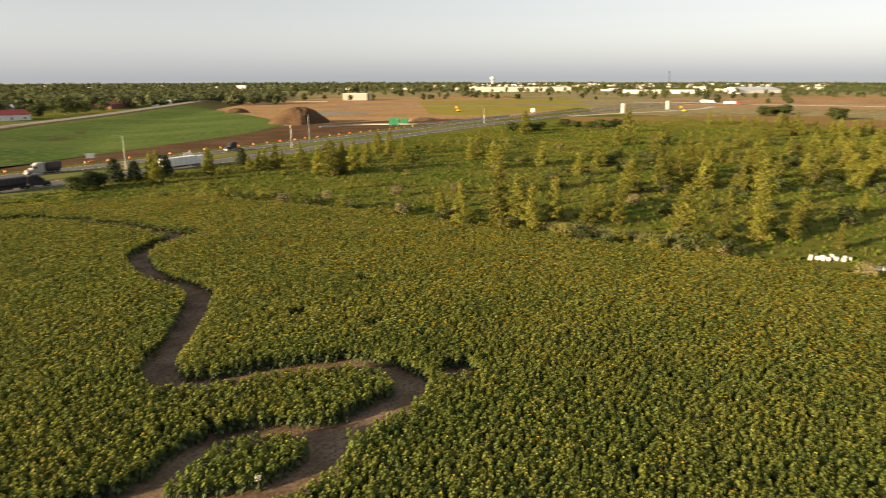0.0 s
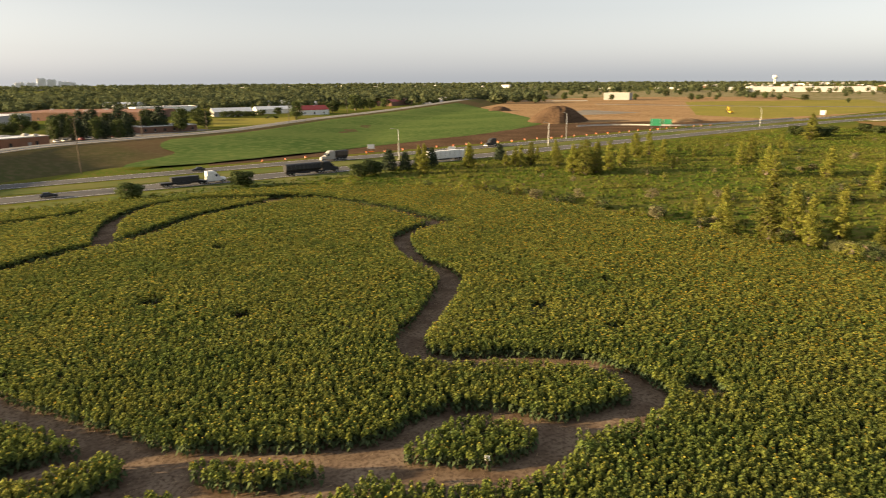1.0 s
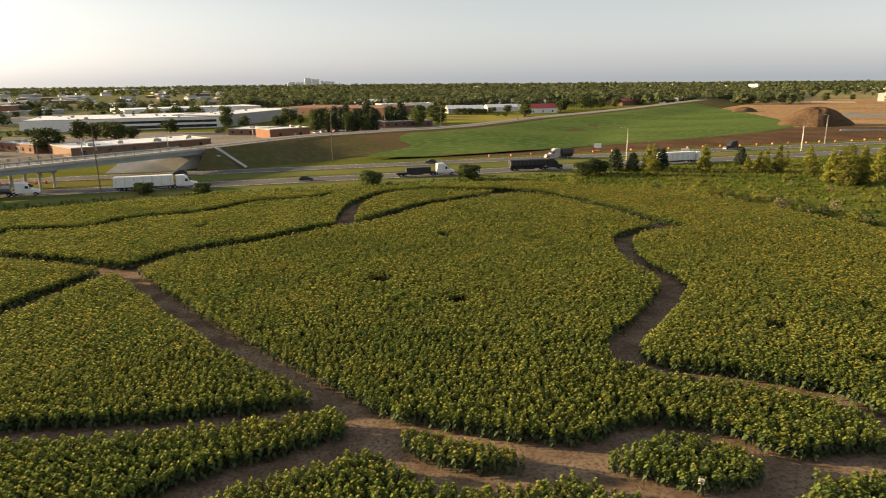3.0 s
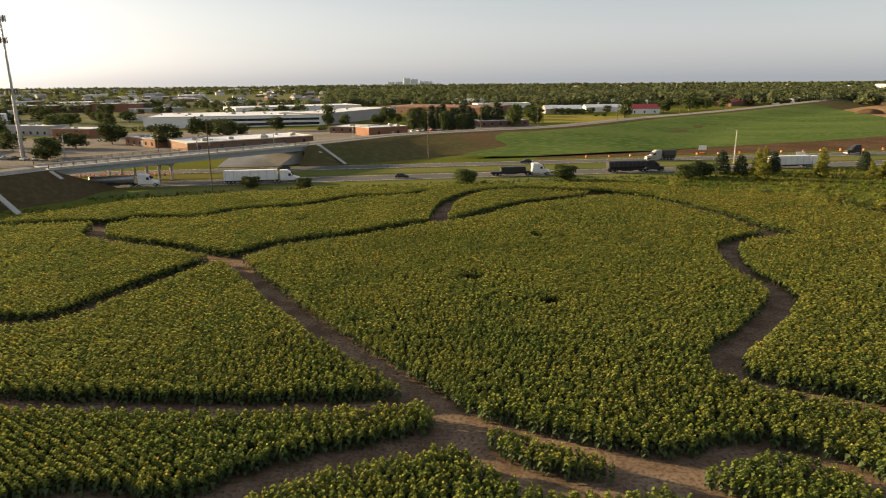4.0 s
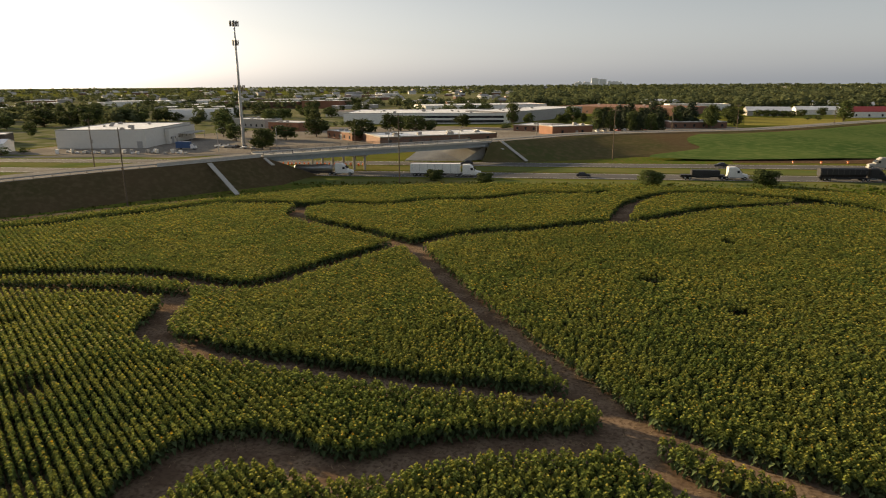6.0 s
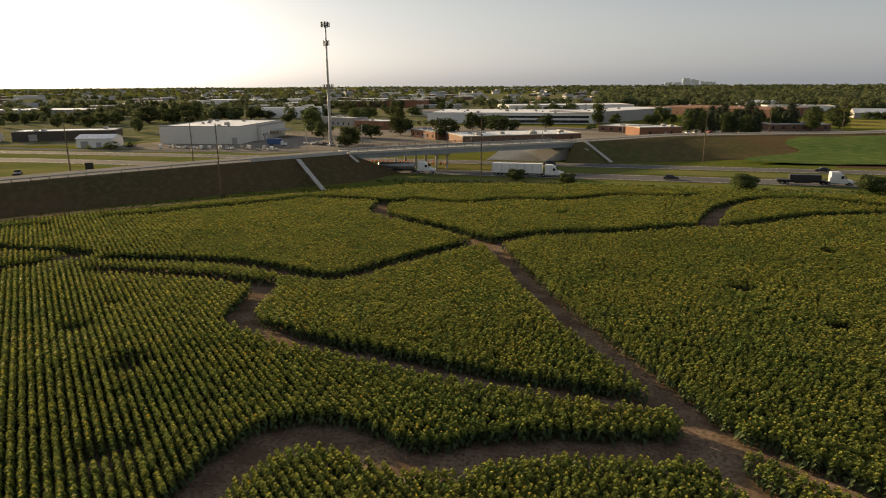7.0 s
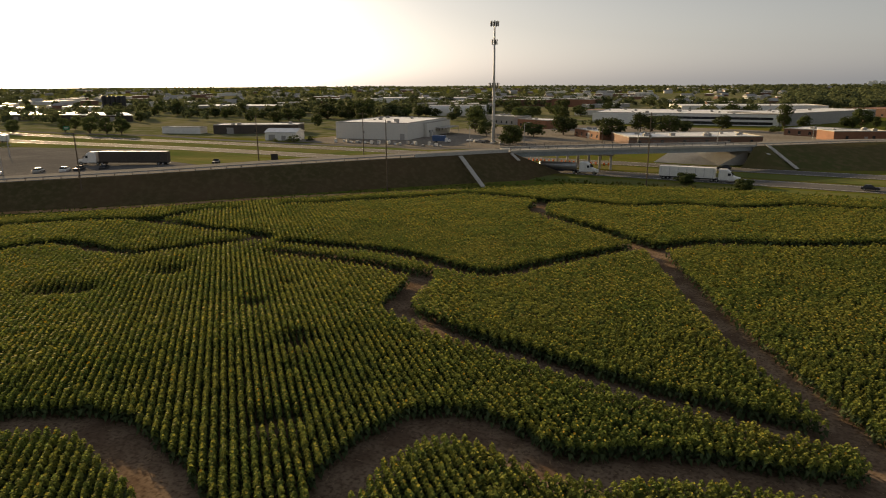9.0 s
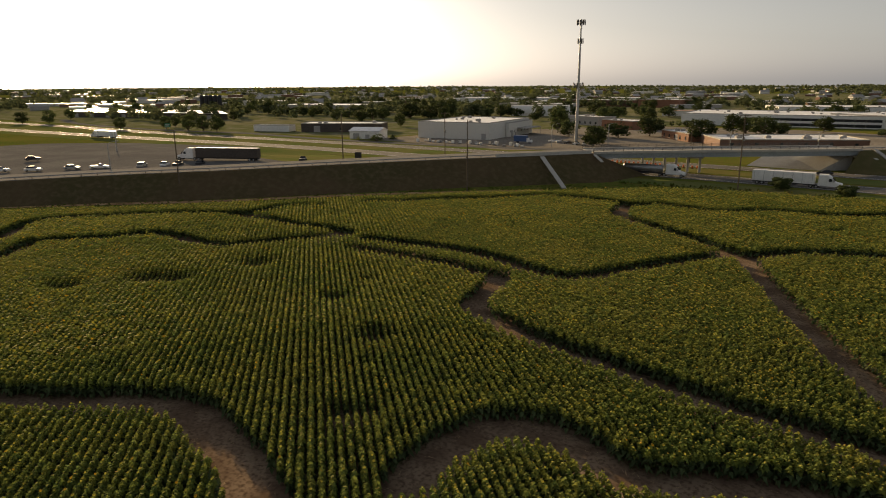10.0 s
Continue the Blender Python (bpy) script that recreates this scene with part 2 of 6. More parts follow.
def bulk(name, verts, faces, mats, index=None):
    """One mesh from arrays: triangles or quads."""
    me = bpy.data.meshes.new(name)
    k = faces.shape[1]
    me.vertices.add(len(verts))
    me.vertices.foreach_set("co", np.ascontiguousarray(verts, dtype=np.float32).ravel())
    me.loops.add(faces.size)
    me.loops.foreach_set("vertex_index", np.ascontiguousarray(faces, dtype=np.int32).ravel())
    me.polygons.add(len(faces))
    me.polygons.foreach_set("loop_start", np.arange(0, faces.size, k, dtype=np.int32))
    for m in mats:
        me.materials.append(m)
    if index is not None:
        me.polygons.foreach_set("material_index", np.ascontiguousarray(index, dtype=np.int32))
    me.update(calc_edges=True)
    return new(name, me)


# ---- ground ----
def flat_ground():
    """One sheet to the horizon, in cells that grow with the distance."""
    ax = np.concatenate([-np.geomspace(4800, 60, 26), np.linspace(-50, 50, 5), np.geomspace(60, 4800, 26)])
    gx, gy = np.meshgrid(ax, ax)
    far = np.hypot(gx, gy)
    z = np.where(far > 1900, (far - 1900) * 0.0006, 0) * (0.5 + 0.5 * np.sin(gx / 613.0) * np.cos(gy / 871.0))
    v = np.stack([gx, gy, z - 0.02], -1).reshape(-1, 3)
    k = len(ax)
    i = np.arange(k * k).reshape(k, k)
    f = np.stack([i[:-1, :-1], i[:-1, 1:], i[1:, 1:], i[1:, :-1]], -1).reshape(-1, 4)
    return tagged(bulk("ground", v, f, [M["grass"]]), "green and yellow rough grassland", "ground", kind="structure")


flat_ground()

# ---- the maze: middle lines of the mown paths, with half widths ----
PATHS = []
PATHS.append(('s_top', 2.1, [(73.3, 155.5), (76.7, 145.6), (78.1, 139.2), (80.0, 128.7), (80.5, 119.9), (81.2, 113.1), (82.8, 112.6)]))
PATHS.append(('s_path', 1.7, [(82.8, 112.6), (76.3, 111.3), (67.4, 107.2), (62.7, 99.1), (59.9, 90.6), (59.5, 82.4), (58.2, 78.6), (54.1, 74.0), (49.5, 69.7), (44.3, 65.3), (40.6, 62.6), (38.2, 60.0), (37.6, 56.7), (40.2, 53.4), (43.9, 51.2), (48.2, 47.8), (51.6, 44.6), (51.7, 42.7), (52.5, 39.4), (51.3, 35.5), (48.6, 34.0), (44.6, 34.2), (40.5, 35.0)]))
PATHS.append(('loop', 2.1, [(-21.6, 111.3), (-16.5, 118.6), (-10.4, 122.6), (0.4, 125.9), (6.0, 129.1), (13.0, 133.1), (18.8, 134.8), (26.5, 140.3), (38.0, 149.8), (45.1, 154.0), (54.9, 157.9), (64.5, 160.3), (62.8, 161.7), (73.3, 155.5)]))
PATHS.append(('pocket', 1.9, [(17.3, 136.4), (19.1, 144.5), (22.1, 155.2), (26.6, 163.4), (33.3, 170.8), (43.7, 173.6), (51.2, 170.9), (56.7, 167.3), (65.5, 164.3), (73.3, 155.5)]))
PATHS.append(('far_line', 1.9, [(18.0, 172.9), (14.9, 169.8), (7.6, 168.2), (0.4, 168.4), (-6.7, 163.3), (-14.7, 157.6), (-27.2, 156.3), (-35.4, 148.5), (-48.4, 150.2), (-52.9, 146.7), (-63.3, 147.9), (-74.7, 147.5), (-79.7, 143.2), (-83.4, 137.0), (-88.4, 131.8), (-94.0, 128.0), (-98.2, 122.7), (-101.6, 117.3), (-107.0, 114.6)]))
PATHS.append(('far_line_left', 1.9, [(-114.4, 104.2), (-119.2, 98.1), (-119.5, 88.7), (-133.4, 78.2), (-141.2, 69.6), (-148.2, 60.9), (-148.3, 56.5), (-143.9, 51.6), (-136.6, 46.0)]))
PATHS.append(('notch', 1.9, [(-51.3, 146.1), (-53.8, 147.1), (-52.4, 135.0), (-45.3, 128.5), (-39.1, 124.1), (-32.1, 119.7), (-26.7, 115.6), (-22.6, 113.4)]))
PATHS.append(('arc', 1.9, [(-81.0, 85.8), (-75.3, 87.2), (-65.8, 88.7), (-59.1, 88.7), (-52.8, 87.4), (-47.6, 85.4), (-43.2, 84.4), (-39.9, 85.3), (-37.5, 87.7), (-35.2, 93.0), (-32.5, 97.7), (-29.6, 102.6), (-26.0, 108.5), (-23.1, 113.5)]))
PATHS.append(('elbow', 1.7, [(-77.9, 79.6), (-69.5, 80.4), (-63.6, 80.5), (-58.1, 80.7), (-52.0, 79.5), (-49.0, 80.3), (-46.6, 73.9), (-45.2, 67.2), (-42.5, 65.0), (-32.8, 61.4), (-25.9, 60.1), (-19.4, 58.8), (-13.3, 57.6), (-7.6, 57.0), (-2.1, 56.6), (3.1, 56.2)]))
PATHS.append(('notch_left', 1.9, [(-86.9, 86.5), (-92.2, 87.4), (-100.1, 86.4), (-109.3, 86.8), (-119.4, 85.7)]))
PATHS.append(('left_line', 1.9, [(-86.4, 85.3), (-91.8, 77.7), (-96.0, 72.0), (-98.3, 67.7), (-104.8, 66.3), (-112.4, 66.5), (-117.7, 65.1), (-119.5, 62.7), (-120.2, 58.7), (-127.0, 51.7), (-128.5, 48.5), (-125.4, 44.5), (-121.8, 40.6)]))
PATHS.append(('main', 1.7, [(-22.6, 113.4), (-18.6, 104.2), (-12.9, 92.2), (-10.1, 86.0), (-6.8, 79.5), (-3.9, 74.0), (-0.1, 67.7), (3.3, 61.8), (5.6, 57.9), (7.5, 53.9)]))
PATHS.append(('plaza', 1.5, [(6.6, 54.9), (10.0, 51.4), (13.5, 49.1), (17.7, 46.0), (21.7, 43.2), (27.0, 43.0), (31.1, 44.0), (34.6, 43.0), (36.9, 40.6), (38.4, 36.7), (41.4, 35.6), (46.5, 35.0)]))
PATHS.append(('plaza_front', 1.6, [(7.0, 51.1), (9.7, 45.6), (12.5, 42.3), (18.0, 40.6), (21.8, 41.4), (24.0, 38.9), (27.5, 35.6), (32.1, 33.5), (37.2, 34.2)]))
PATHS.append(('front', 2.0, [(7.6, 49.0), (5.6, 49.1), (0.5, 48.0), (-4.0, 47.2), (-8.4, 45.5), (-11.1, 43.3), (-14.5, 42.5), (-17.2, 42.8), (-19.6, 44.0), (-22.7, 44.7), (-25.3, 44.1), (-26.9, 42.4), (-28.0, 35.8), (-27.4, 32.2)]))
PATHS.append(('cove', 2.0, [(-27.2, 32.0), (-28.0, 35.8), (-27.4, 39.4), (-25.6, 42.6), (-23.1, 44.0), (-20.6, 44.1)]))
PATHS.append(('left_loop', 2.0, [(-72.6, 15.5), (-65.9, 20.0), (-61.3, 22.9), (-57.1, 26.0), (-52.5, 28.8), (-49.1, 29.2), (-45.7, 28.5), (-41.5, 27.4), (-36.9, 25.8), (-33.0, 24.0)]))
PATHS.append(('plaza_mid', 2.6, [(21.6, 42.6), (23.1, 41.4)]))
PATHS.append(('pit', 1.2, [(55.3, 33.2), (56.6, 31.9)]))
# hollows where the plants stayed low: x, y, reach
DIPS = [(-38.6, 36.5, 1.5), (-36.6, 38.0, 1.1), (-47.4, 51.2, 1.7), (-49.4, 52.6, 1.0), (-61.5, 58.4, 1.7), (-90.5, 48.6, 2.8), (-87.0, 51.0, 2.2), (-83.7, 63.2, 2.8), (-96.3, 39.4, 2.4), (-63.5, 67.0, 1.1), (16.9, 93.6, 1.6), (25.5, 80.8, 1.3)]
GAPS = [(-38.4, 36.6, 0.6), (34.1, 118.3, 1.2),
        (16.9, 93.6, 1.4), (25.5, 80.8, 1.0), (76.1, 62.1, 1.0), (59.7, 60.1, 1.2), (61.6, 48.8, 1.0), (-12.0, 141.2, 1.3), (50.7, 41.9, 0.8), (56.3, 33.9, 0.9), (57.6, 33.0, 0.9)]
FIELD = [(-172, 52), (-140, 83.5), (-115, 113.5), (-98, 133), (-75, 154.5), (-58, 171), (-32, 179), (-2, 183), (30, 182), (77, 176), (97, 161), (113, 138), (117, 100), (118, 45),
         (120, 5), (114, -30), (60, -60), (-60, -60), (-200, -20)]


def inside(px, py, outline):
    ins = np.zeros(px.shape, bool)
    n = len(outline)
    for i in range(n):
        (x0, y0), (x1, y1) = outline[i], outline[(i + 1) % n]
        if y0 != y1:
            ins ^= ((y0 > py) != (y1 > py)) & (px < (x1 - x0) * (py - y0) / (y1 - y0) + x0)
    return ins


def path_distance(px, py):
    """How far outside the nearest path edge a point lies (below zero: on the path)."""
    best = np.full(px.shape, 99.0)
    for _, half, pts in PATHS:
        line = smooth_line(pts, 2.5)
        lo, hi = line.min(0) - 8, line.max(0) + 8
        near = np.nonzero((px > lo[0]) & (px < hi[0]) & (py > lo[1]) & (py < hi[1]))[0]
        if not len(near):
            continue
        qx, qy = px[near], py[near]
        d = best[near]
        for (x0, y0), (x1, y1) in zip(line, line[1:]):
            dx, dy = x1 - x0, y1 - y0
            u = np.clip(((qx - x0) * dx + (qy - y0) * dy) / max(dx * dx + dy * dy, 1e-6), 0, 1)
            d = np.minimum(d, np.hypot(qx - x0 - u * dx, qy - y0 - u * dy) - half)
        best[near] = d
    for x, y, r in GAPS:
        best = np.minimum(best, np.hypot(px - x, py - y) - r)
    return best


tagged(link("maze_floor", polygon(FIELD, -0.3, 0.02), M["soil"]), "bare brown soil of the maze paths", "path", kind="structure")

# ---- sunflower plants ----
ROW_HEADING = 47.5


def leaf_blade(at, out, length, width, droop, rise):
    """A heart-shaped leaf, folded along its rib: stem end, two sides, tip."""
    side = np.array([-out[1], out[0], 0.0])
    base = np.array(at)
    mid = base + out * length * 0.42 + np.array([0, 0, rise])
    tip = base + out * length + np.array([0, 0, rise - droop])
    return [base, mid + side * width / 2, tip, mid - side * width / 2]


def plant(kind, r):
    """Verts, triangles and material numbers of one plant; kind 0 full, 1 light, 2 lightest. Old leaves below, darkened
    for the shade of the row walls, a dome of young ones, a nodding head.
    """
    v, f, m = [], [], []

    def quad(q, mi):
        k = len(v)
        v.extend(q)
        f.extend([(k, k + 1, k + 2), (k, k + 2, k + 3)])
        m.extend([mi, mi])

    h = r.uniform(1.75, 2.0)
    low, high = ((5, 10), (2, 6), (2, 4))[kind]
    wide = (1.0, 1.1, 1.25)[kind]
    turn = r.uniform(0, 6.3)
    # lower leaves: darker colour carries part of the wall shade
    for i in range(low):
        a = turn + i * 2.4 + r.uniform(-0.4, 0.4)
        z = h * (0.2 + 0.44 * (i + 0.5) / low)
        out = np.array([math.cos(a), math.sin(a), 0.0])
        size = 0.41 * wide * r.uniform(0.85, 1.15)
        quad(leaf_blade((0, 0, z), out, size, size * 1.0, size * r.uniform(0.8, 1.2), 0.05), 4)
    for i in range(high):
        a = turn + 1.0 + i * 2.4 + r.uniform(-0.4, 0.4)
        u = (i + 0.5) / high
        z = h * (0.71 + 0.27 * u)
        out = np.array([math.cos(a), math.sin(a), 0.0])
        size = ((0.365 if kind == 0 else 0.385) - 0.12 * u) * wide * r.uniform(0.85, 1.2)
        quad(leaf_blade((0, 0, z), out, size, size * 1.0, size * r.uniform(0.45, 0.9), r.uniform(0.02, 0.08)), 0)
    if kind == 0:
        k = len(v)
        for z, w in ((0, 0.022), (h * 0.97, 0.014)):
            for j in range(3):
                v.append(np.array([w * math.cos(2.1 * j), w * math.sin(2.1 * j), z]))
        for j in range(3):
            a, b = k + j, k + (j + 1) % 3
            f.extend([(a, b, b + 3), (a, b + 3, a + 3)])
            m.extend([1, 1])
    # ripening heads nod away from the evening light, each with a ragged rim
    face = np.array([0.15 + r.uniform(-0.5, 0.5), -0.15 + r.uniform(-0.5, 0.5), 0.8])
    face = face / np.linalg.norm(face)
    e1 = np.cross(face, [0, 0, 1.0])
    e1 /= np.linalg.norm(e1)
    e2 = np.cross(e1, face)
    c = np.array([0.02, -0.02, h + 0.03])
    k = len(v)
    rad = r.uniform(0.075, 0.12) * (1.0, 1.5, 1.8)[kind]
    n = (7, 5, 4)[kind]
    v.append(c + face * 0.05)
    for j in range(n):
        a = 2 * math.pi * j / n
        v.append(c + rad * r.uniform(0.75, 1.25) * (e1 * math.cos(a) + e2 * math.sin(a)))
    for j in range(n):
        f.append((k, k + 1 + j, k + 1 + (j + 1) % n))
        m.append(2)
    return np.array(v, float), np.array(f, int), np.array(m, int)


def crop(name, near, spacing, kind, label):
    """All plants of one part of the field in one mesh."""
    r = random.Random(3 + kind)
    h = radians(ROW_HEADING)
    along, across = np.array([-math.sin(h), math.cos(h)]), np.array([math.cos(h), math.sin(h)])
    us, vs = np.arange(-190, 215, spacing), np.arange(-190, 215, 0.76)
    u, w = np.meshgrid(us, vs)
    u = u + rng.uniform(-0.25, 0.25, u.shape) * spacing
    px, py = u * along[0] + w * across[0], u * along[1] + w * across[1]
    # rows are plain to see in the west, and broken by a second sowing in the east
    loose = np.clip((px + 25) / 110, 0.05, 0.19)
    px, py = px + rng.normal(0, 1, u.shape) * loose * across[0], py + rng.normal(0, 1, u.shape) * loose * across[1]
    px, py = px.ravel(), py.ravel()
    dist = np.hypot(px, py)
    ok = (dist > near[0]) & (dist < near[1]) & inside(px, py, FIELD)
    # only what lies in the half plane that the walk looks at
    bearing = np.degrees(np.arctan2(-px, py))
    ok &= ((bearing > -97) & (bearing < 76)) | (dist < 24)
    px, py = px[ok], py[ok]
    d = path_distance(px, py)
    ok = d > rng.uniform(0.0, 0.25, px.shape)
    ok &= rng.random(px.shape) > 0.015
    px, py = px[ok], py[ok]
    kinds = [plant(kind, r) for _ in range(10)]
    pick = rng.integers(0, 10, px.shape)
    turn = rng.uniform(0, 2 * math.pi, px.shape)
    patch = np.array([noise.noise((x * 0.05, y * 0.05, 3.0)) for x, y in zip(px, py)])
    size = rng.normal(1.0, 0.055, px.shape) * (1 + 0.12 * patch)
    for x, y, r0 in DIPS:
        size *= 1 - 0.5 * np.exp(-((px - x) ** 2 + (py - y) ** 2) / r0 ** 2)
    ripe = np.array([noise.noise((x * 0.16, y * 0.16, 9.0)) for x, y in zip(px, py)])
    bloom = np.clip((0.02, 0.035, 0.05)[kind] + 0.16 * np.clip(ripe, 0, 1) + np.clip((px - 55) / 120, 0, 0.3), 0.01, 0.42)
    roll = rng.random(px.shape)
    flowering = np.where(roll < bloom, 2, np.where(roll < (0.5, 0.66, 0.75)[kind] + bloom + 0.7 * ripe + 0.4 * patch, 3, 0))
    V, Fc, Mi, base = [], [], [], 0
    for j, (pv, pf, pm) in enumerate(kinds):
        for fl in (2, 3, 0):
            s = np.nonzero((pick == j) & (flowering == fl))[0]
            if not len(s):
                continue
            c, sn = np.cos(turn[s])[:, None], np.sin(turn[s])[:, None]
            nv = len(pv)
            head = np.zeros(nv, bool)
            head[np.unique(pf[pm == 2])] = True
            X, Y = pv[:, 0][None], pv[:, 1][None]
            xx = np.where(head, X, X * c - Y * sn)
            yy = np.where(head, Y, X * sn + Y * c)
            zz = np.repeat(pv[:, 2][None], len(s), 0)
            P = np.stack([xx * size[s][:, None] + px[s][:, None], yy * size[s][:, None] + py[s][:, None], zz * size[s][:, None]], -1)
            mm = np.where(pm == 2, fl, pm)
            V.append(P.reshape(-1, 3))
            Fc.append((pf[None] + (base + nv * np.arange(len(s)))[:, None, None]).reshape(-1, 3))
            Mi.append(np.tile(mm, len(s)))
            base += nv * len(s)
    ob = bulk(name, np.concatenate(V), np.concatenate(Fc), [M["sunleaf"], M["stalk"], M["petal"], M["bud"], M["oldshadeleaf"]], np.concatenate(Mi))
    return tagged(ob, label, "sunflowers", kind="stuff")


crop("sunflower_crop", (24, 74), 0.42, 0, "dense rows of leafy green sunflowers coming into yellow bloom")
crop("sunflower_crop", (0, 24), 0.5, 1, "dense green sunflower canopy under the flight path")
crop("sunflower_crop", (74, 125), 0.44, 1, "dense green and yellow sunflower canopy between mown paths")
crop("sunflower_crop", (125, 240), 0.52, 2, "far green and yellow sunflower canopy towards the highway")


# ---- highway ----
def ribbon(name, pts, half, z, material, label, category, kind="structure"):
    line = smooth_line(pts, 8)
    t = np.gradient(line[:, :2], axis=0)
    t /= np.linalg.norm(t, axis=1)[:, None]
    nrm = np.stack([-t[:, 1], t[:, 0]], 1)
    zz = line[:, 2] if line.shape[1] > 2 else np.zeros(len(line))
    secs = []
    for p, q, h in zip(line[:, :2], nrm, zz):
        a, b = p + q * half, p - q * half
        secs.append([(a[0], a[1], h + z), (b[0], b[1], h + z), (b[0], b[1], h + z - 0.35), (a[0], a[1], h + z - 0.35)])
    return tagged(link(name, loft(secs), material), label, category, kind=kind)


NEAR_LINE = [(-900, 150), (-520, 178), (-380, 191), (-250, 206), (-120, 210), (60, 211.5), (170, 213), (280, 218), (420, 222), (560, 218), (760, 200), (1100, 150)]
FAR_LINE = [(-900, 195), (-520, 218), (-380, 222), (-250, 233), (-120, 239), (60, 240), (170, 241), (280, 243), (420, 246), (560, 245), (760, 232), (1100, 190)]
ribbon("road", NEAR_LINE, 6.4, 0.06, M["highway"], "grey highway carriageway with worn lanes", "road")
ribbon("road", FAR_LINE, 5.6, 0.06, M["highway"], "grey highway carriageway beyond the grass median", "road")
for pts, off in ((NEAR_LINE, (-5.2, 5.0)), (FAR_LINE, (-4.6, 4.6))):
    for o in off:
        ribbon("lane_line", [(x, y + o) for x, y in pts], 0.08, 0.075, M["white"], "white painted edge line of the highway", "road marking")

# ---- the raised crossing road: near edge of its top, x y z ----
RISE = [(-270, -40, 2.5), (-228, 15, 4.2), (-189, 65, 5.4), (-172, 86, 5.9), (-153, 107, 6.3), (-134, 132, 6.7), (-114, 158, 7.0), (-97, 178, 7.2), (-84, 193, 7.4)]
OVER = [(-84, 193, 7.4), (-67, 207, 7.5), (-50, 221.5, 7.5), (-33, 237, 7.3), (-17, 254, 7.0)]
BEYOND = [(-17, 254, 7.0), (2, 276, 6.7), (25, 303, 6.2), (65, 322, 6.0), (118, 350, 5.5), (202, 433, 4.2), (303, 508, 4.0), (443, 612, 5.0), (560, 700, 6.0)]


def frame_of(pts, step=4.0):
    line = smooth_line(pts, step)
    t = np.gradient(line[:, :2], axis=0)
    t /= np.linalg.norm(t, axis=1)[:, None]
    return line, np.stack([-t[:, 1], t[:, 0]], 1)


def bank(name, pts, wide, slope, label, surface, near_only=False):
    line, nrm = frame_of(pts)
    secs = []
    for p, q in zip(line, nrm):
        z = p[2] - 0.15
        run = slope * z
        a, b = p[:2] - q * run, p[:2] + q * wide
        c = b + q * run
        s = p[:2] - q * 0.9
        secs.append([(a[0], a[1], -0.3), (s[0], s[1], z), (b[0], b[1], z), (c[0], c[1], -0.3)])
    bm = loft(secs)
    # the end towards the bridge slopes down to the highway
    end, way = (secs[-1], 1.0) if near_only else (secs[0], -1.0)
    q = nrm[-1] if near_only else nrm[0]
    f = np.array([q[1], -q[0]]) * way * slope * end[1][2] * (1.5 if near_only else 0.5)
    v = [bm.verts.new(p) for p in (*end, (end[1][0] + f[0], end[1][1] + f[1], -0.3), (end[2][0] + f[0], end[2][1] + f[1], -0.3))]
    for k in ((0, 1, 4), (1, 2, 5, 4), (2, 3, 5)):
        bm.faces.new([v[i] for i in k])
    bmesh.ops.remove_doubles(bm, verts=bm.verts, dist=0.001)
    bmesh.ops.recalc_face_normals(bm, faces=bm.faces)
    return tagged(link(name, bm, M[surface]), label, "embankment", kind="structure")


ROAD_W = 13.0
bank("embankment", RISE, ROAD_W + 1, 1.75, "brown dry-grass embankment under the raised road", "dry", True)

# the slope north of the bridge: how far it runs out, by how far along the road
RUNS = ((0, 13), (30, 27), (62, 44), (110, 62), (170, 70), (300, 60), (440, 50), (640, 40), (800, 40))


def slope_fall(u):
    """The share of the road's height left at u of the slope's run."""
    u = min(1.0, max(0.0, u))
    return 1 - u * u * (3 - 2 * u) * 0.35 - 0.65 * u


def north_slope(step=8.0, rows=12):
    """A long grassed slope from the road's near edge down to the highway ground; returns its points row by row."""
    line, nrm = frame_of(BEYOND, step)
    along = np.concatenate([[0], np.cumsum(np.linalg.norm(np.diff(line[:, :2], axis=0), axis=1))])
    run = np.interp(along, [a for a, _ in RUNS], [b for _, b in RUNS])
    # the first stations fan out round the bridge end
    turn = [Matrix.Rotation(radians(a), 2) @ Vector(nrm[0]) for a in (-70, -56, -42, -28, -14)]
    line = np.concatenate([np.repeat(line[:1], 5, 0), line])
    run = np.concatenate([[min(13.0, 8.5 / abs(q.y)) for q in turn], run])
    nrm = np.concatenate([np.array(turn), nrm])
    grid = []
    for k in range(rows + 1):
        u = k / rows
        fall = slope_fall(u)
        row = [(p[0] - q[0] * (0.9 + r * u), p[1] - q[1] * (0.9 + r * u),
                (p[2] - 0.15) * fall + 0.35 * noise.noise((p[0] * 0.03, p[1] * 0.03, u * 5)) * math.sin(math.pi * u) - (0.3 if k == rows else 0))
               for p, q, r in zip(line, nrm, run)]
        grid.append(row)
    return grid


def sheet(name, grid, material, label, category):
    v = np.array(grid, float)
    n, k = v.shape[:2]
    i = np.arange(n * k).reshape(n, k)
    f = np.stack([i[:-1, :-1], i[:-1, 1:], i[1:, 1:], i[1:, :-1]], -1).reshape(-1, 4)[:, ::-1]
    ob = bulk(name, v.reshape(-1, 3), f, [material])
    ob.data.polygons.foreach_set("use_smooth", np.ones(len(f), bool))
    return tagged(ob, label, category, kind="structure")


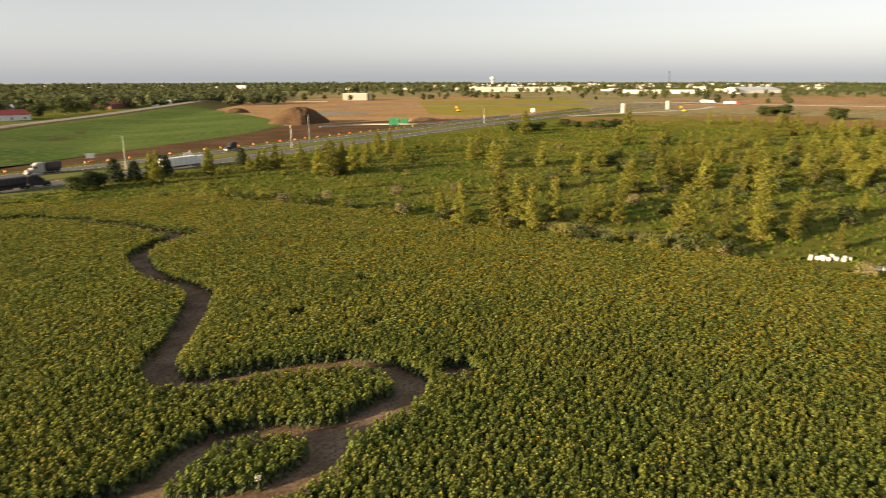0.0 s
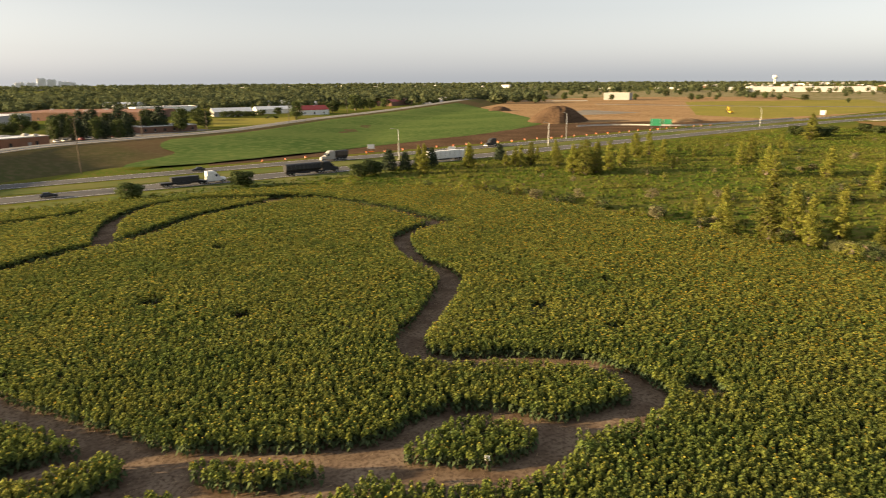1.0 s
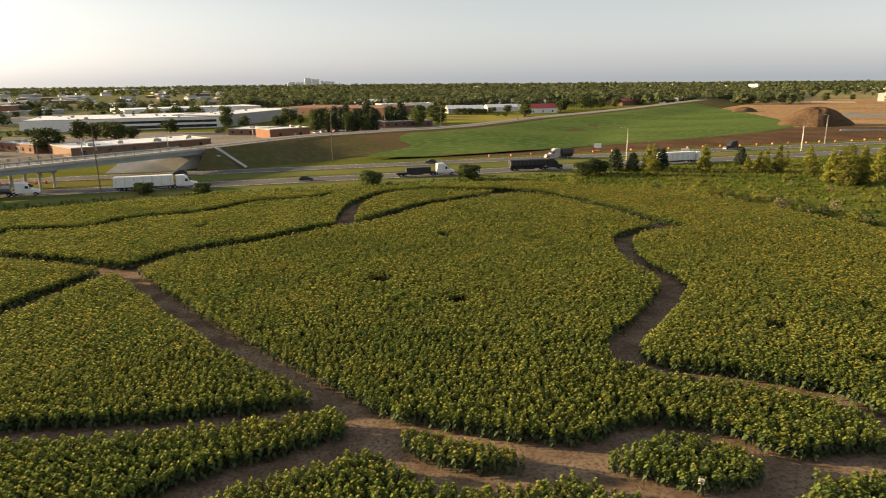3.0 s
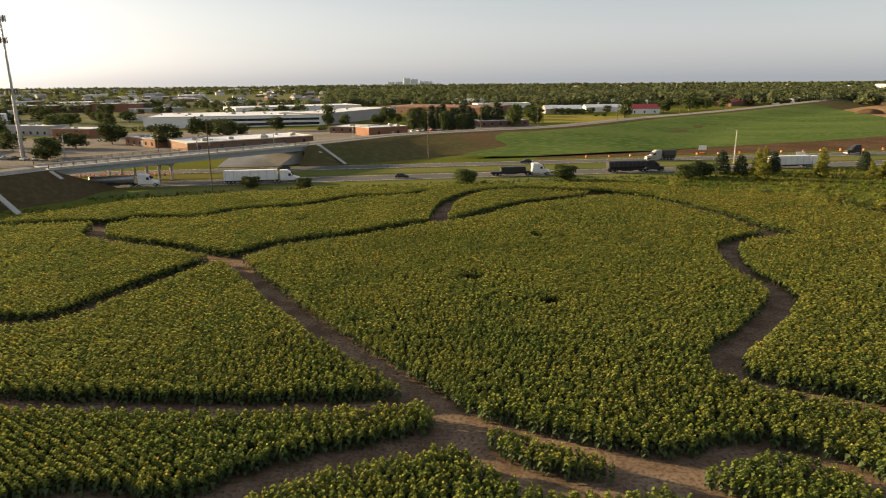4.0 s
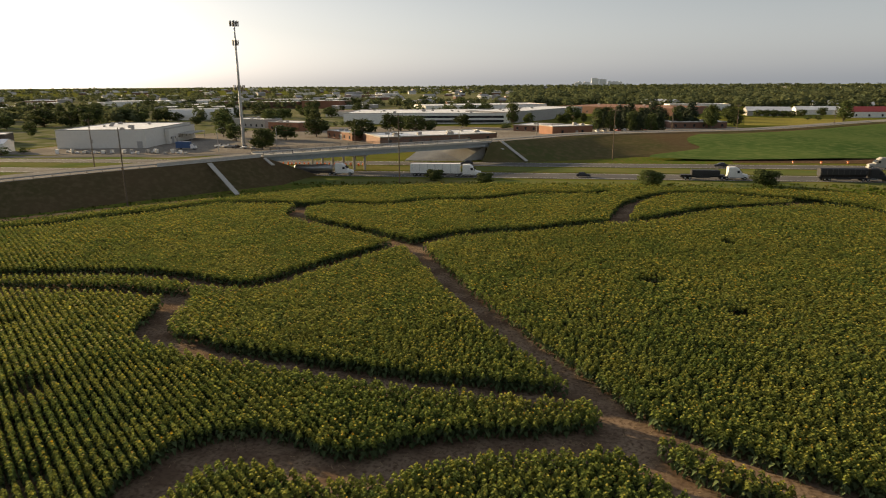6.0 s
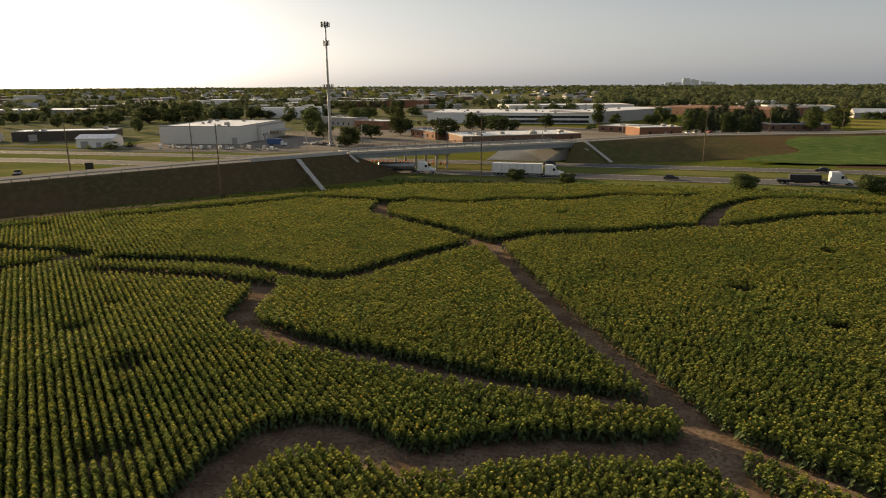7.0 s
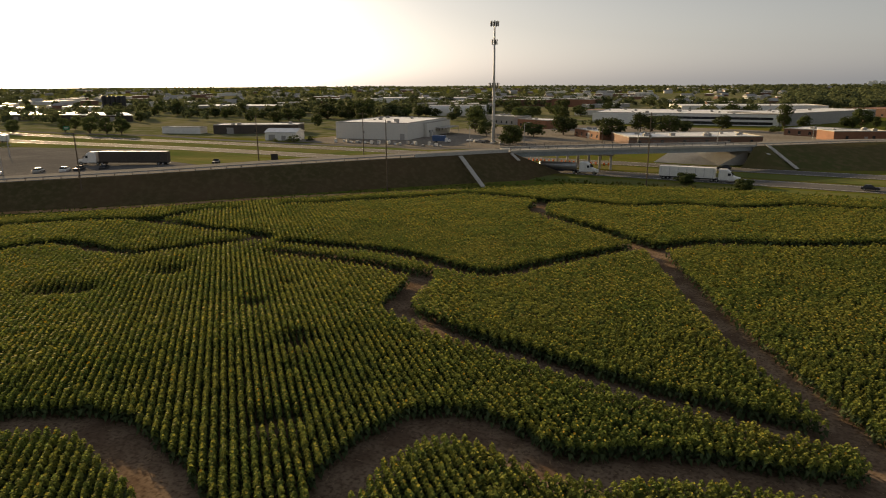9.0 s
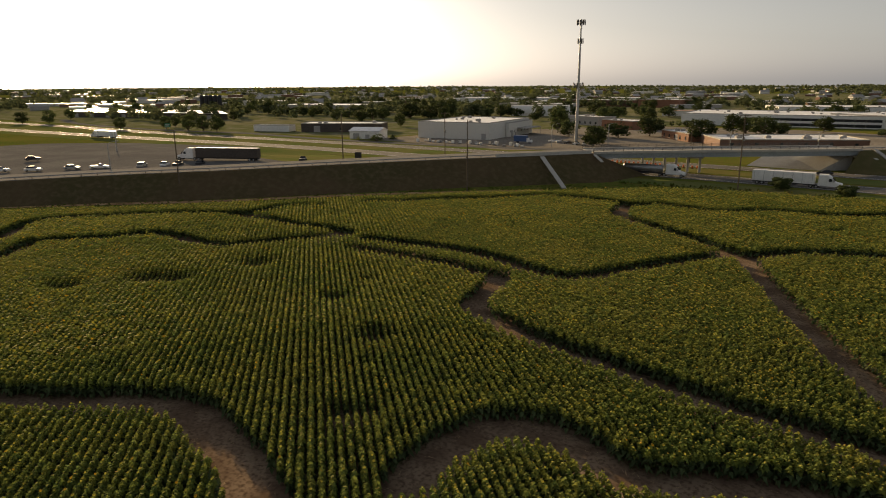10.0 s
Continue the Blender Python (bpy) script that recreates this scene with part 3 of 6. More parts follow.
SLOPE = north_slope()
sheet("embankment", SLOPE, M["slope"], "brown and green rough grass slope north of the bridge", "embankment")
bank("road_bed", BEYOND, ROAD_W + 1, 0.3, "narrow earth bed under the road north of the bridge", "slope")
for pts in (RISE, BEYOND):
    line, nrm = frame_of(pts)
    mid = [(*(p[:2] + q * ROAD_W / 2), p[2]) for p, q in [*zip(line[:-3:4], nrm[:-3:4]), (line[-1], nrm[-1])]]
    ribbon("road", mid, ROAD_W / 2, 0.0, M["roadbed"], "pale concrete road on the embankment", "road")


# ---- bridge over the highway ----
def bridge():
    b = thing("bridge", label="grey steel-girder highway overpass with concrete deck and railings", category="bridge")
    line, nrm = frame_of(OVER, 3.0)

    def sweep(name, o0, o1, z0, z1, material, label=""):
        secs = []
        for p, q in zip(line, nrm):
            a, c = p[:2] + q * o0, p[:2] + q * o1
            secs.append([(a[0], a[1], p[2] + z0), (c[0], c[1], p[2] + z0), (c[0], c[1], p[2] + z1), (a[0], a[1], p[2] + z1)])
        return part(name, loft(secs), material, b, label)

    sweep("deck", -0.2, ROAD_W + 0.2, -0.3, 0.0, M["concrete"], "pale concrete deck")
    for o in (0.5, 3.4, 6.5, 9.6, 12.5):
        sweep("girder", o - 0.02, o + 0.02, -1.75, -0.3, M["girder"], "blue-grey steel girder")
        sweep("flange", o - 0.22, o + 0.22, -1.82, -1.75, M["girder"])
    for o in (-0.2, ROAD_W - 0.15):
        sweep("kerb", o, o + 0.35, 0.003, 0.45, M["concrete"])
        for z in (0.72, 1.02, 1.32):
            sweep("rail", o + 0.1, o + 0.22, z, z + 0.1, M["rail"], "dark steel rail")
        for p, q in list(zip(line, nrm)):
            c = p[:2] + q * (o + 0.16)
            part("post", boxm(c[0] - 0.07, c[1] - 0.07, p[2] + 0.45, c[0] + 0.07, c[1] + 0.07, p[2] + 1.42), M["rail"], b)
    for y, x0, x1 in ((220.5, -78.0, -59.0),):
        part("pier_cap", boxm(x0 - 1, y - 0.6, 4.7, x1 + 1, y + 0.6, 5.68, bevel=0.08), M["concrete"], b, "concrete cap beam")
        for i in range(6):
            x = x0 + (x1 - x0) * i / 5
            part("column", rodm((x, y, -0.2), (x, y, 4.7), 0.45, n=12), M["concrete"], b, "round concrete column")
    # sloped paving under the far end, parallel to the highway
    part("slope_paving", loft([[(-44, 262, 5.3), (-50.6, 249.2, 0.05), (-50.6, 249.2, -0.5), (-44, 262, -0.5)], [(-19.5, 255.6, 5.4), (-27.9, 248.2, 0.05), (-27.9, 248.2, -0.5), (-19.5, 255.6, -0.5)]]),
         M["concrete"], b, "stained concrete slope under the bridge end")
    part("wing_wall", loft([[(-19.5, 254.4, 4.6), (-19.5, 254.4, 7.0), (-18.6, 255.0, 7.0), (-18.6, 255.0, 4.6)], [(-12.6, 250.2, 2.6), (-12.6, 250.2, 4.6), (-12.0, 250.8, 4.6), (-12.0, 250.8, 2.6)]]), M["concrete"], b)
    return b


bridge()


def gutter(a, b, wide):
    """A concrete drain strip down a slope."""
    a, b = Vector(a), Vector(b)
    s = (b - a).cross(Vector((0, 0, 1))).normalized() * wide / 2
    u = Vector((0, 0, 0.12))
    ob = link("drain_strip", loft([[a - s - u, a - s + u, a + s + u, a + s - u], [b - s - u, b - s + u, b + s + u, b + s - u]]), M["concrete"])
    return tagged(ob, "pale concrete drain strip down the embankment", "drain", kind="structure")


gutter((-93.8, 177.4, 7.1), (-80.6, 166.2, 0.1), 1.35)
gutter((-13.6, 256.6, 7.15), (-3.4, 246.8, 0.55), 1.5)
gutter((-82.5, 190.5, 7.2), (-78.6, 187.2, 5.6), 0.9)


def guardrail(pts, offset, label):
    g = thing("guardrail", label=label, category="guardrail")
    line, nrm = frame_of(pts, 3.8)
    secs = []
    for p, q in zip(line, nrm):
        c = p[:2] + q * offset
        secs.append([(c[0], c[1], p[2] + 0.45), (c[0] + 0.06, c[1], p[2] + 0.5), (c[0], c[1], p[2] + 0.6), (c[0] + 0.06, c[1], p[2] + 0.7), (c[0], c[1], p[2] + 0.76), (c[0] - 0.04, c[1], p[2] + 0.6)])
        part("post", boxm(c[0] - 0.06, c[1] + 0.05, p[2] - 0.3, c[0] + 0.06, c[1] + 0.2, p[2] + 0.7), M["wood"], g)
    part("rail", loft(secs), M["steel"], g, "corrugated steel rail")


def end_parapet(pts, label):
    """A solid concrete wall at the edge of the road where the bridge begins."""
    line, nrm = frame_of(pts, 3.0)
    secs = [[(*(p[:2] + q * o), p[2] + z) for o, z in ((-0.25, -0.1), (0.25, -0.1), (0.12, 0.95), (-0.12, 0.95))] for p, q in zip(line, nrm)]
    return tagged(link("parapet", loft(secs), M["concrete"]), label, "parapet", kind="structure")


end_parapet([(-105, 168.7, 7.1), (-97, 178, 7.2), (-84.6, 192.3, 7.4)], "pale concrete parapet before the bridge")
guardrail(RISE[2:], 0.35, "galvanised guardrail along the embankment road")
guardrail(BEYOND[:6], 0.35, "galvanised guardrail along the road beyond the bridge")

# ---- level ground of other kinds ----
SOY_EDGE = [(50, 258), (74, 257), (114, 264), (166, 279), (255, 303), (330, 340), (372, 392), (430, 500), (470, 590)]


def soybean_field():
    """Low rows of beans from the dirt strip up the slope to just below the road."""
    top, nrm = frame_of(BEYOND, 8.0)
    along = np.concatenate([[0], np.cumsum(np.linalg.norm(np.diff(top[:, :2], axis=0), axis=1))])
    run = np.interp(along, [a for a, _ in RUNS], [b for _, b in RUNS])
    keep = np.hypot(top[:, 0] - 70, top[:, 1] - 325).argmin()
    last = np.hypot(top[:, 0] - 470, top[:, 1] - 633).argmin()
    top, nrm, run = top[keep:last], nrm[keep:last], run[keep:last]
    edge = smooth_line(SOY_EDGE, 4.0)
    pick = np.linspace(0, len(edge) - 1, len(top)).astype(int)
    grid = []
    for k in range(31):
        u = k / 30
        row = []
        for i, (p, q, e, r) in enumerate(zip(top, nrm, edge[pick], run)):
            c = (p[:2] - q * 8) * (1 - u) + e * u
            c[0] += 18 * noise.noise((u * 2.6, 2.0, 0)) * max(0.0, 1 - i / 7)
            d = max(0.0, -(c - p[:2]).dot(q) - 0.9)
            rim = k in (0, 30) or i in (0, len(top) - 1)
            row.append((c[0], c[1], (p[2] - 0.15) * slope_fall(d / r) + (0.1 if rim else 0.38) + 0.3 * noise.noise((c[0] * 0.05, c[1] * 0.05, 1))))
        grid.append(row)
    return sheet("soybean_field", grid, M["soy"], "low dark green soybean field rising to the road", "crop field")


soybean_field()
tagged(link("dirt_strip", polygon([(72, 252), (160, 254), (270, 256), (380, 262), (460, 262), (440, 300), (330, 336), (255, 306), (166, 283), (114, 268), (74, 260)], -0.3, 0.05), M["brown"]),
       "dark turned soil beside the highway", "bare soil", kind="structure")
tagged(link("dirt_site", polygon([(380, 262), (560, 252), (690, 262), (900, 420), (1100, 560), (900, 760), (640, 760), (500, 620), (456, 560), (372, 392), (331, 338), (440, 300)], -0.3, 0.03), M["dirt"]),
       "tan graded earth of a road works site", "bare soil", kind="structure")
tagged(link("rust_field", polygon([(522, 211), (588, 129), (649, 22), (560, -60), (470, -20), (474, 104), (425, 160)], -0.3, 0.02), M["rust"]), "rust-brown weedy ground beyond the meadow", "bare soil", kind="structure")
tagged(link("tan_field", polygon([(1039, 273), (1517, -43), (1300, -200), (848, -120), (771, 171)], -0.3, 0.02), M["dirt"]), "tan harvested ground beyond the cross road", "field", kind="structure")
tagged(link("pale_meadow", polygon([(785, 533), (1034, 410), (760, 262), (640, 262), (506, 272), (512, 335)], -0.3, 0.06), M["ripe"]), "yellow-green mown ground inside the works", "field", kind="structure")
tagged(link("town_ground", polygon([(-1760, 570), (-1480, 1110), (-800, 1660), (0, 1850), (0, 530), (-150, 445), (-232, 345), (-245, 264), (-330, 252), (-420, 242), (-520, 240), (-660, 232)], -0.3, 0.0), M["town"]),
       "pale grass, gravel and streets of the town", "ground", kind="structure")
tagged(link("works_ground", polygon([(560, -60), (1850, -250), (1800, 400), (1500, 1080), (1180, 1420), (700, 1180), (640, 780), (900, 770), (1110, 560), (900, 400), (700, 255), (600, 205)], -0.3, 0.0), M["works"]),
       "dry grass and tracks around the road works", "ground", kind="structure")
tagged(link("ripe_field", polygon([(140, 472), (199, 470), (231, 538), (170, 574)], -0.3, 0.05), M["ripe"]), "ripe yellow field strip beside the stores", "field", kind="structure")
tagged(link("green_field", polygon([(2876, 169), (3174, -84), (1887, -52), (1741, 101)], -0.3, 1.5), M["soy"]), "flat green field towards the horizon", "crop field", kind="structure")
tagged(link("roadside_grass", polygon([(-660, 150), (-520, 160), (-380, 170), (-230, 186), (-190, 196), (-120, 196), (-100, 252), (-240, 254), (-330, 246), (-420, 232), (-520, 236), (-660, 225)], -0.3, 0.015), M["verge"]),
       "golden-green mown grass between the carriageways", "verge", kind="structure")
ribbon("dirt_track", [(-210, 34), (-180, 63), (-167, 76), (-143, 99), (-124, 122), (-106, 140), (-84, 160)], 1.6, 0.03, M["dirt"], "pale dirt track along the foot of the embankment", "track")
ribbon("road", [(1100, -260), (900, 100), (850, 210), (790, 290), (700, 420), (640, 560)], 5, 0.35, M["asphalt"], "far cross road with trucks", "road")
tagged(link("parking_lot", loft([[(-222, 40, 4.2), (-200, 72, 4.9), (-174, 104, 5.4), (-152, 132, 5.7)], [(-262, 62, 4.0), (-244, 92, 4.6), (-222, 120, 5.0), (-194, 140, 5.2)], [(-330, 96, 3.2), (-320, 130, 3.4), (-290, 152, 3.6), (-222, 172, 3.8)],
                                 [(-346, 104, -0.3), (-334, 140, -0.3), (-298, 164, -0.3), (-214, 184, -0.3)]], close=False), M["asphalt"]),
       "worn grey parking lot beside the raised road", "parking lot", kind="structure")
tagged(link("lot_side", loft([[(-152, 132, 5.7), (-194, 140, 5.2), (-222, 172, 3.8), (-214, 184, -0.3)], [(-138, 152, 6.0), (-160, 176, 2.4), (-196, 190, 0.4), (-196, 192, -0.3)]], close=False), M["verge"]),
       "grass slope beside the parking lot", "slope", kind="structure")
tagged(link("yard", polygon([(-240, 258), (-150, 250), (-100, 285), (-60, 330), (-10, 352), (60, 400), (130, 440), (120, 470), (10, 430), (-60, 450), (-160, 440), (-230, 330)], -0.3, 0.04), M["yard"]),
       "worn grey-brown yards between the workshops", "yard", kind="structure")
for pts, lab in (([(-420, 205), (-300, 216), (-210, 223), (-60, 226), (100, 226), (300, 231), (460, 235)], "yellow-green mown grass median"), ([(-110, 190), (-40, 194), (40, 196), (120, 200)], "bright green verge beside the highway")):
    ribbon("verge", pts, 5.5, 0.045, M["verge"], lab, "verge")
for pts, half, lab in (([(-330, 250), (-260, 246), (-200, 250), (-140, 262), (-112, 276)], 3.5, "grey service road past the workshops"), ([(-600, 262), (-520, 240), (-420, 236), (-330, 250)], 3.5, "grey slip road")):
    ribbon("road", pts, half, 0.07, M["asphalt"], lab, "road")


tagged(link("gravel_patch", polygon([(516, 466), (512, 394), (474, 392), (440, 402), (480, 446)], -0.3, 0.09), M["yard"]), "grey gravel pad inside the works", "gravel", kind="structure")


def works_ramp():
    """A new bridge approach: a pale wedge of road that climbs to its open end."""
    a, b = np.array((498.0, 722.0)), np.array((626.0, 836.0))
    e = (b - a) / np.linalg.norm(b - a)
    q = np.array((-e[1], e[0])) * 10
    secs = []
    for u in np.linspace(0, 1, 9):
        c, z = a + (b - a) * u, 0.15 + 8.5 * u ** 1.3
        secs.append([(*(c - q), z), (*(c + q), z), (*(c + q * (1 + 0.1 * z)), -0.3), (*(c - q * (1 + 0.1 * z)), -0.3)])
    return tagged(link("works_ramp", loft(secs), M["concrete"]), "pale concrete bridge approach climbing on the works", "ramp", kind="structure")


works_ramp()


def barrier_row(pts, label):
    """Tapered concrete barrier units set end to end, each a thing."""
    line = smooth_line(pts, 6.2)
    for p, q in zip(line, line[1:]):
        e = (q - p) / np.linalg.norm(q - p)
        n = np.array((-e[1], e[0]))
        t = thing("concrete_barrier", label=label, category="barrier", group="concrete barriers on the works")
        secs = [[(*(c + n * w), z) for w, z in ((-0.4, 0.0), (0.4, 0.0), (0.16, 0.4), (0.12, 1.0), (-0.12, 1.0), (-0.16, 0.4))] for c in (p + e * 0.08, q - e * 0.08)]
        part("unit", loft(secs), M["concrete"], t)


barrier_row([(332, 306), (363, 295), (389, 266), (440, 258), (520, 256)], "pale concrete barrier unit beside the highway works")
barrier_row([(575, 760), (650, 700), (717, 644)], "pale concrete barrier unit across the far works")


def mound(x, y, rx, ry, h, seed, material, label):
    bm = bmesh.new()
    rows = []
    for i in range(13):
        u = i / 12
        row = []
        for k in range(40):
            a = 2 * math.pi * k / 40
            n = noise.noise((math.cos(a) * 1.6 + seed, math.sin(a) * 1.6, u * 2))
            r = (1 - u) * (1 + 0.16 * n)
            z = h * (1 - (1 - u) ** 2.3) * (1 + 0.12 * noise.noise((math.cos(a) * 3, math.sin(a) * 3, u * 4 + seed)) * (1 - u * 0.6))
            row.append((x + rx * r * math.cos(a), y + ry * r * math.sin(a), z - 0.3))
        rows.append(row)
    return tagged(link("dirt_mound", loft(rows, bm), material), label, "mound")


mound(359, 350, 25, 19, 11.8, 2.0, M["brown"], "large dark brown heap of excavated soil")
mound(440, 512, 13, 11, 4.5, 5.0, M["brown"], "low tan heap of soil beside the field")
mound(430, 292, 22, 9, 2.6, 8.0, M["dirt"], "long low heap of rubble")


# ---- trees ----
def leaf_cloud(lobes, count, size, seed, ruffle=0.6):
    """Small leaf sprays scattered through lobes (x, y, z, rx, ry, rz)."""
    r = np.random.default_rng(seed)
    w = np.array([l[3] * l[4] * l[5] for l in lobes]) ** 0.7
    which = r.choice(len(lobes), count, p=w / w.sum())
    L = np.array(lobes)[which]
    d = r.normal(size=(count, 3))
    d /= np.linalg.norm(d, axis=1)[:, None]
    rad = r.uniform(0.35, 1.08, count) ** 0.6
    c = L[:, :3] + d * rad[:, None] * L[:, 3:]
    n = d + r.normal(size=(count, 3)) * ruffle + [0, 0, 0.4]
    n /= np.linalg.norm(n, axis=1)[:, None]
    e1 = np.cross(n, r.normal(size=(count, 3)))
    e1 /= np.linalg.norm(e1, axis=1)[:, None]
    e2 = np.cross(n, e1)
    s = size * r.uniform(0.6, 1.4, count)[:, None]
    v = np.stack([c - e1 * s, c - e2 * s * 0.9 + n * s * 0.2, c + (e1 + 0.5 * e2) * s], 1).reshape(-1, 3)
    return v, np.arange(3 * count).reshape(-1, 3)


def tree(name, height, lobes, count, size, material, seed, trunk=0.18, label="", category="tree"):
    t = thing(name, label=label, category=category)
    r = random.Random(seed)
    top = max(l[2] for l in lobes)
    lean = 0.05 * height * r.uniform(-0.5, 0.5)
    rings = [[(lean * u + (1 - 0.7 * u) * trunk * math.cos(a), (1 - 0.7 * u) * trunk * math.sin(a), -0.3 + u * (top * 0.85 + 0.3)) for a in np.linspace(0, 2 * math.pi, 6, endpoint=False)] for u in np.linspace(0, 1, 6)]
    bm = loft(rings)
    # limbs grow out of the trunk's own faces
    sides = [f for f in bm.faces if len(f.verts) == 4]
    for l in lobes[:7]:
        way = Vector((l[0], l[1], 0)).normalized() if l[0] or l[1] else Vector((1, 0, 0))
        f = min((g for g in sides if g.is_valid), key=lambda g: abs(g.calc_center_median().z - l[2] * 0.55) - 2.0 * g.normal.dot(way))
        sides.remove(f)
        grown = bmesh.ops.extrude_discrete_faces(bm, faces=[f])["faces"][0]
        c = grown.calc_center_median()
        for v in grown.verts:
            v.co = Vector((l[0] * 0.9, l[1] * 0.9, l[2])) + (v.co - c) * 0.3
    part("trunk", bm, M["bark"], t)
    v, f = leaf_cloud(lobes, count, size, seed)
    ob = bulk("crown", v, f, [material])
    ob.parent = t
    return t


def upright_lobes(h, w, n, seed, low=0.05):
    """A narrow crown that tapers to a ragged tip."""
    r = random.Random(seed)
    out = []
    for i in range(n):
        u = (i + 0.5) / n
        k = w * 0.5 * (1.0 - 0.78 * u) * (0.75 + 0.25 * min(1, u * 6)) * r.uniform(0.75, 1.25)
        a = i * 2.4 + r.uniform(-0.5, 0.5)
        out.append((math.cos(a) * k * 0.62, math.sin(a) * k * 0.62, h * (low + (0.95 - low) * u), k * 0.62 + 0.12, k * 0.62 + 0.12, h * 0.075))
    return out


def round_lobes(h, w, n, seed):
    r = random.Random(seed)
    out = [(0, 0, h * 0.5, w * 0.36, w * 0.36, h * 0.43)]
    for i in range(n):
        a, e = r.uniform(0, 6.3), r.uniform(-0.8, 1.1)
        out.append((math.cos(a) * w * 0.33 * math.cos(e), math.sin(a) * w * 0.33 * math.cos(e), h * 0.47 + h * 0.36 * math.sin(e), w * r.uniform(0.15, 0.22), w * r.uniform(0.15, 0.22), h * r.uniform(0.12, 0.17)))
    return out


COTTON = [tree("cottonwood", 10, upright_lobes(10, 4.4 + s * 0.35, 20, s), n, z, M["young"], s, 0.16, "young yellow-green cottonwood standing in rough grass", "tree") for s, n, z in ((1, 2900, 0.2), (2, 2900, 0.2), (3, 2900, 0.2), (4, 1100, 0.32), (5, 1100, 0.32), (6, 1100, 0.32))]
BROAD = [tree("broadleaf_tree", 10, round_lobes(10, 9, 16, s), 1400, 0.41, M["leafy"], s, 0.22, "full green broadleaf tree beside the buildings", "tree") for s in (11, 12, 13, 14)]
PINE = [tree("conifer", 10, [(0, 0, 10 * u, 4.7 * (1.05 - u) ** 0.5, 4.7 * (1.05 - u) ** 0.5, 1.0) for u in (0.14, 0.26, 0.38, 0.5, 0.62, 0.74, 0.86, 0.95)], 2200, 0.36, M["conifer"], s, 0.18, "dark green conifer standing in grass", "tree") for s in (21, 22)]
BUSH = [tree("shrub", 3, round_lobes(3, 4.2, 9, s), 420 if s < 34 else 2600, 0.2 if s < 34 else 0.15, m, s, 0.06, lab, "shrub") for s, m, lab in
        ((31, M["leafy"], "dense green shrub in rough grass"), (32, M["young"], "bright green shrub in rough grass"), (33, M["olive"], "grey-brown seeding shrub in rough grass"), (34, M["leafy"], "dark green round bush beside the highway"))]
used = set()


def plant_tree(kinds, x, y, z, height, base, group="", seed=None, wide=None):
    ob = kinds[random.randrange(len(kinds))] if seed is None else kinds[seed]
    m = Matrix.LocRotScale((x, y, z), Euler((0, 0, random.uniform(0, 6.3))), Vector((1, 1, 1)))
    s = height / base
    w = s * random.uniform(0.85, 1.15) if wide is None else wide
    if ob.name not in used:
        used.add(ob.name)
        t = ob
        t.matrix_basis = m
    else:
        t = copy_thing(ob, m)
    t.scale = (w, w, s)
    if group:
        t["group"] = group
    return t


TALL = ((130, 66, 13.7), (130, 61, 12.1), (129, 81, 7.5), (130, 76, 9.4), (142, 42, 8.7), (134, 26, 12.1), (142, 13, 12.1), (248, 28, 8.8), (208, 76, 8.5), (140, 56, 6.7), (168, 152, 11.2), (174, 150, 9.9), (234, 182, 8.8), (145, 185, 9.6), (128, 192, 9.2), (352, 163, 13.7), (394, 115, 15.0), (263, 65, 11.1), (423, 27, 9.5), (433, 10, 8.8), (282, 0, 10.3))
SLIM = ((240, -7, 10.5), (202, 34, 8.3), (235, 11, 5.4), (180, 186, 6.1), (164, 181, 7.2), (206, 150, 5.5), (163, 177, 8.1), (169, 178, 9.2), (170, 165, 7.8), (166, 148, 12.3), (171, 148, 11.4), (182, 152, 10.7), (219, 169, 10.5), (231, 172, 10.0), (216, 154, 9.1), (192, 188, 7.6), (145, 185, 8.9), (125, 184, 10.5), (204, 163, 7.8), (165, 153, 10.2), (160, 182, 5.9))
for x, y, h in TALL + SLIM:
    plant_tree(COTTON[:3] if x < 260 else COTTON[3:], x, y, 0, h, 10, "young trees in the meadow")
for x, y, h in ((119, 201, 7.4), (124, 198, 6.4), (132, 201, 6.6), (170, 200, 6.2), (137, 200, 7.0)):
    plant_tree(PINE, x, y - 3, 0, h, 10, "conifers by the highway")
for x, y, h in ((32.3, 193.5, 5.0), (65.2, 196, 5.2), (-15, 193, 3.6), (-31, 198, 3.8), (103, 190, 5.2), (108, 193, 5.6)):
    plant_tree(BUSH, x, y, 0, h, 3, "bushes by the highway", 3, h * 0.42)
for x, y, h in ((371, 181, 6), (367, 170, 6.5), (378, 169, 6), (424, 167, 5.5), (418, 157, 5), (418, 147, 5), (436, 147, 5.5), (429, 139, 5), (442, 137, 5.5), (405, 176, 4.5), (632, 68, 9), (672, 54, 9), (600, 12, 10), (648, 62, 8)):
    plant_tree(BUSH, x, y, 0, h, 3, "dark shrubs at the meadow edge", 3, h * 0.44)
meadow = random.Random(5)
count = 0
while count < 190:
    x, y = 125 + 400 * meadow.random() ** 1.2, meadow.uniform(-90, 185)
    dense = noise.noise((x * 0.013, y * 0.013, 1.5)) + (0.25 if y < 60 else -0.15)
    if dense > meadow.uniform(-0.2, 0.5) and y < 195 - 0.04 * x and x > 126 + 0.05 * max(0, 60 - y):
        plant_tree(COTTON[:3] if x < 200 else COTTON[3:], x, y, 0, meadow.uniform(4.0, 10.5), 10, "young trees in the meadow")
        count += 1
for i in range(46):
    x, y = meadow.uniform(132, 290), meadow.uniform(-70, 62)
    plant_tree(COTTON[:3] if x < 200 else COTTON[3:], x, y, 0, meadow.uniform(4.5, 11), 10, "young trees in the meadow")
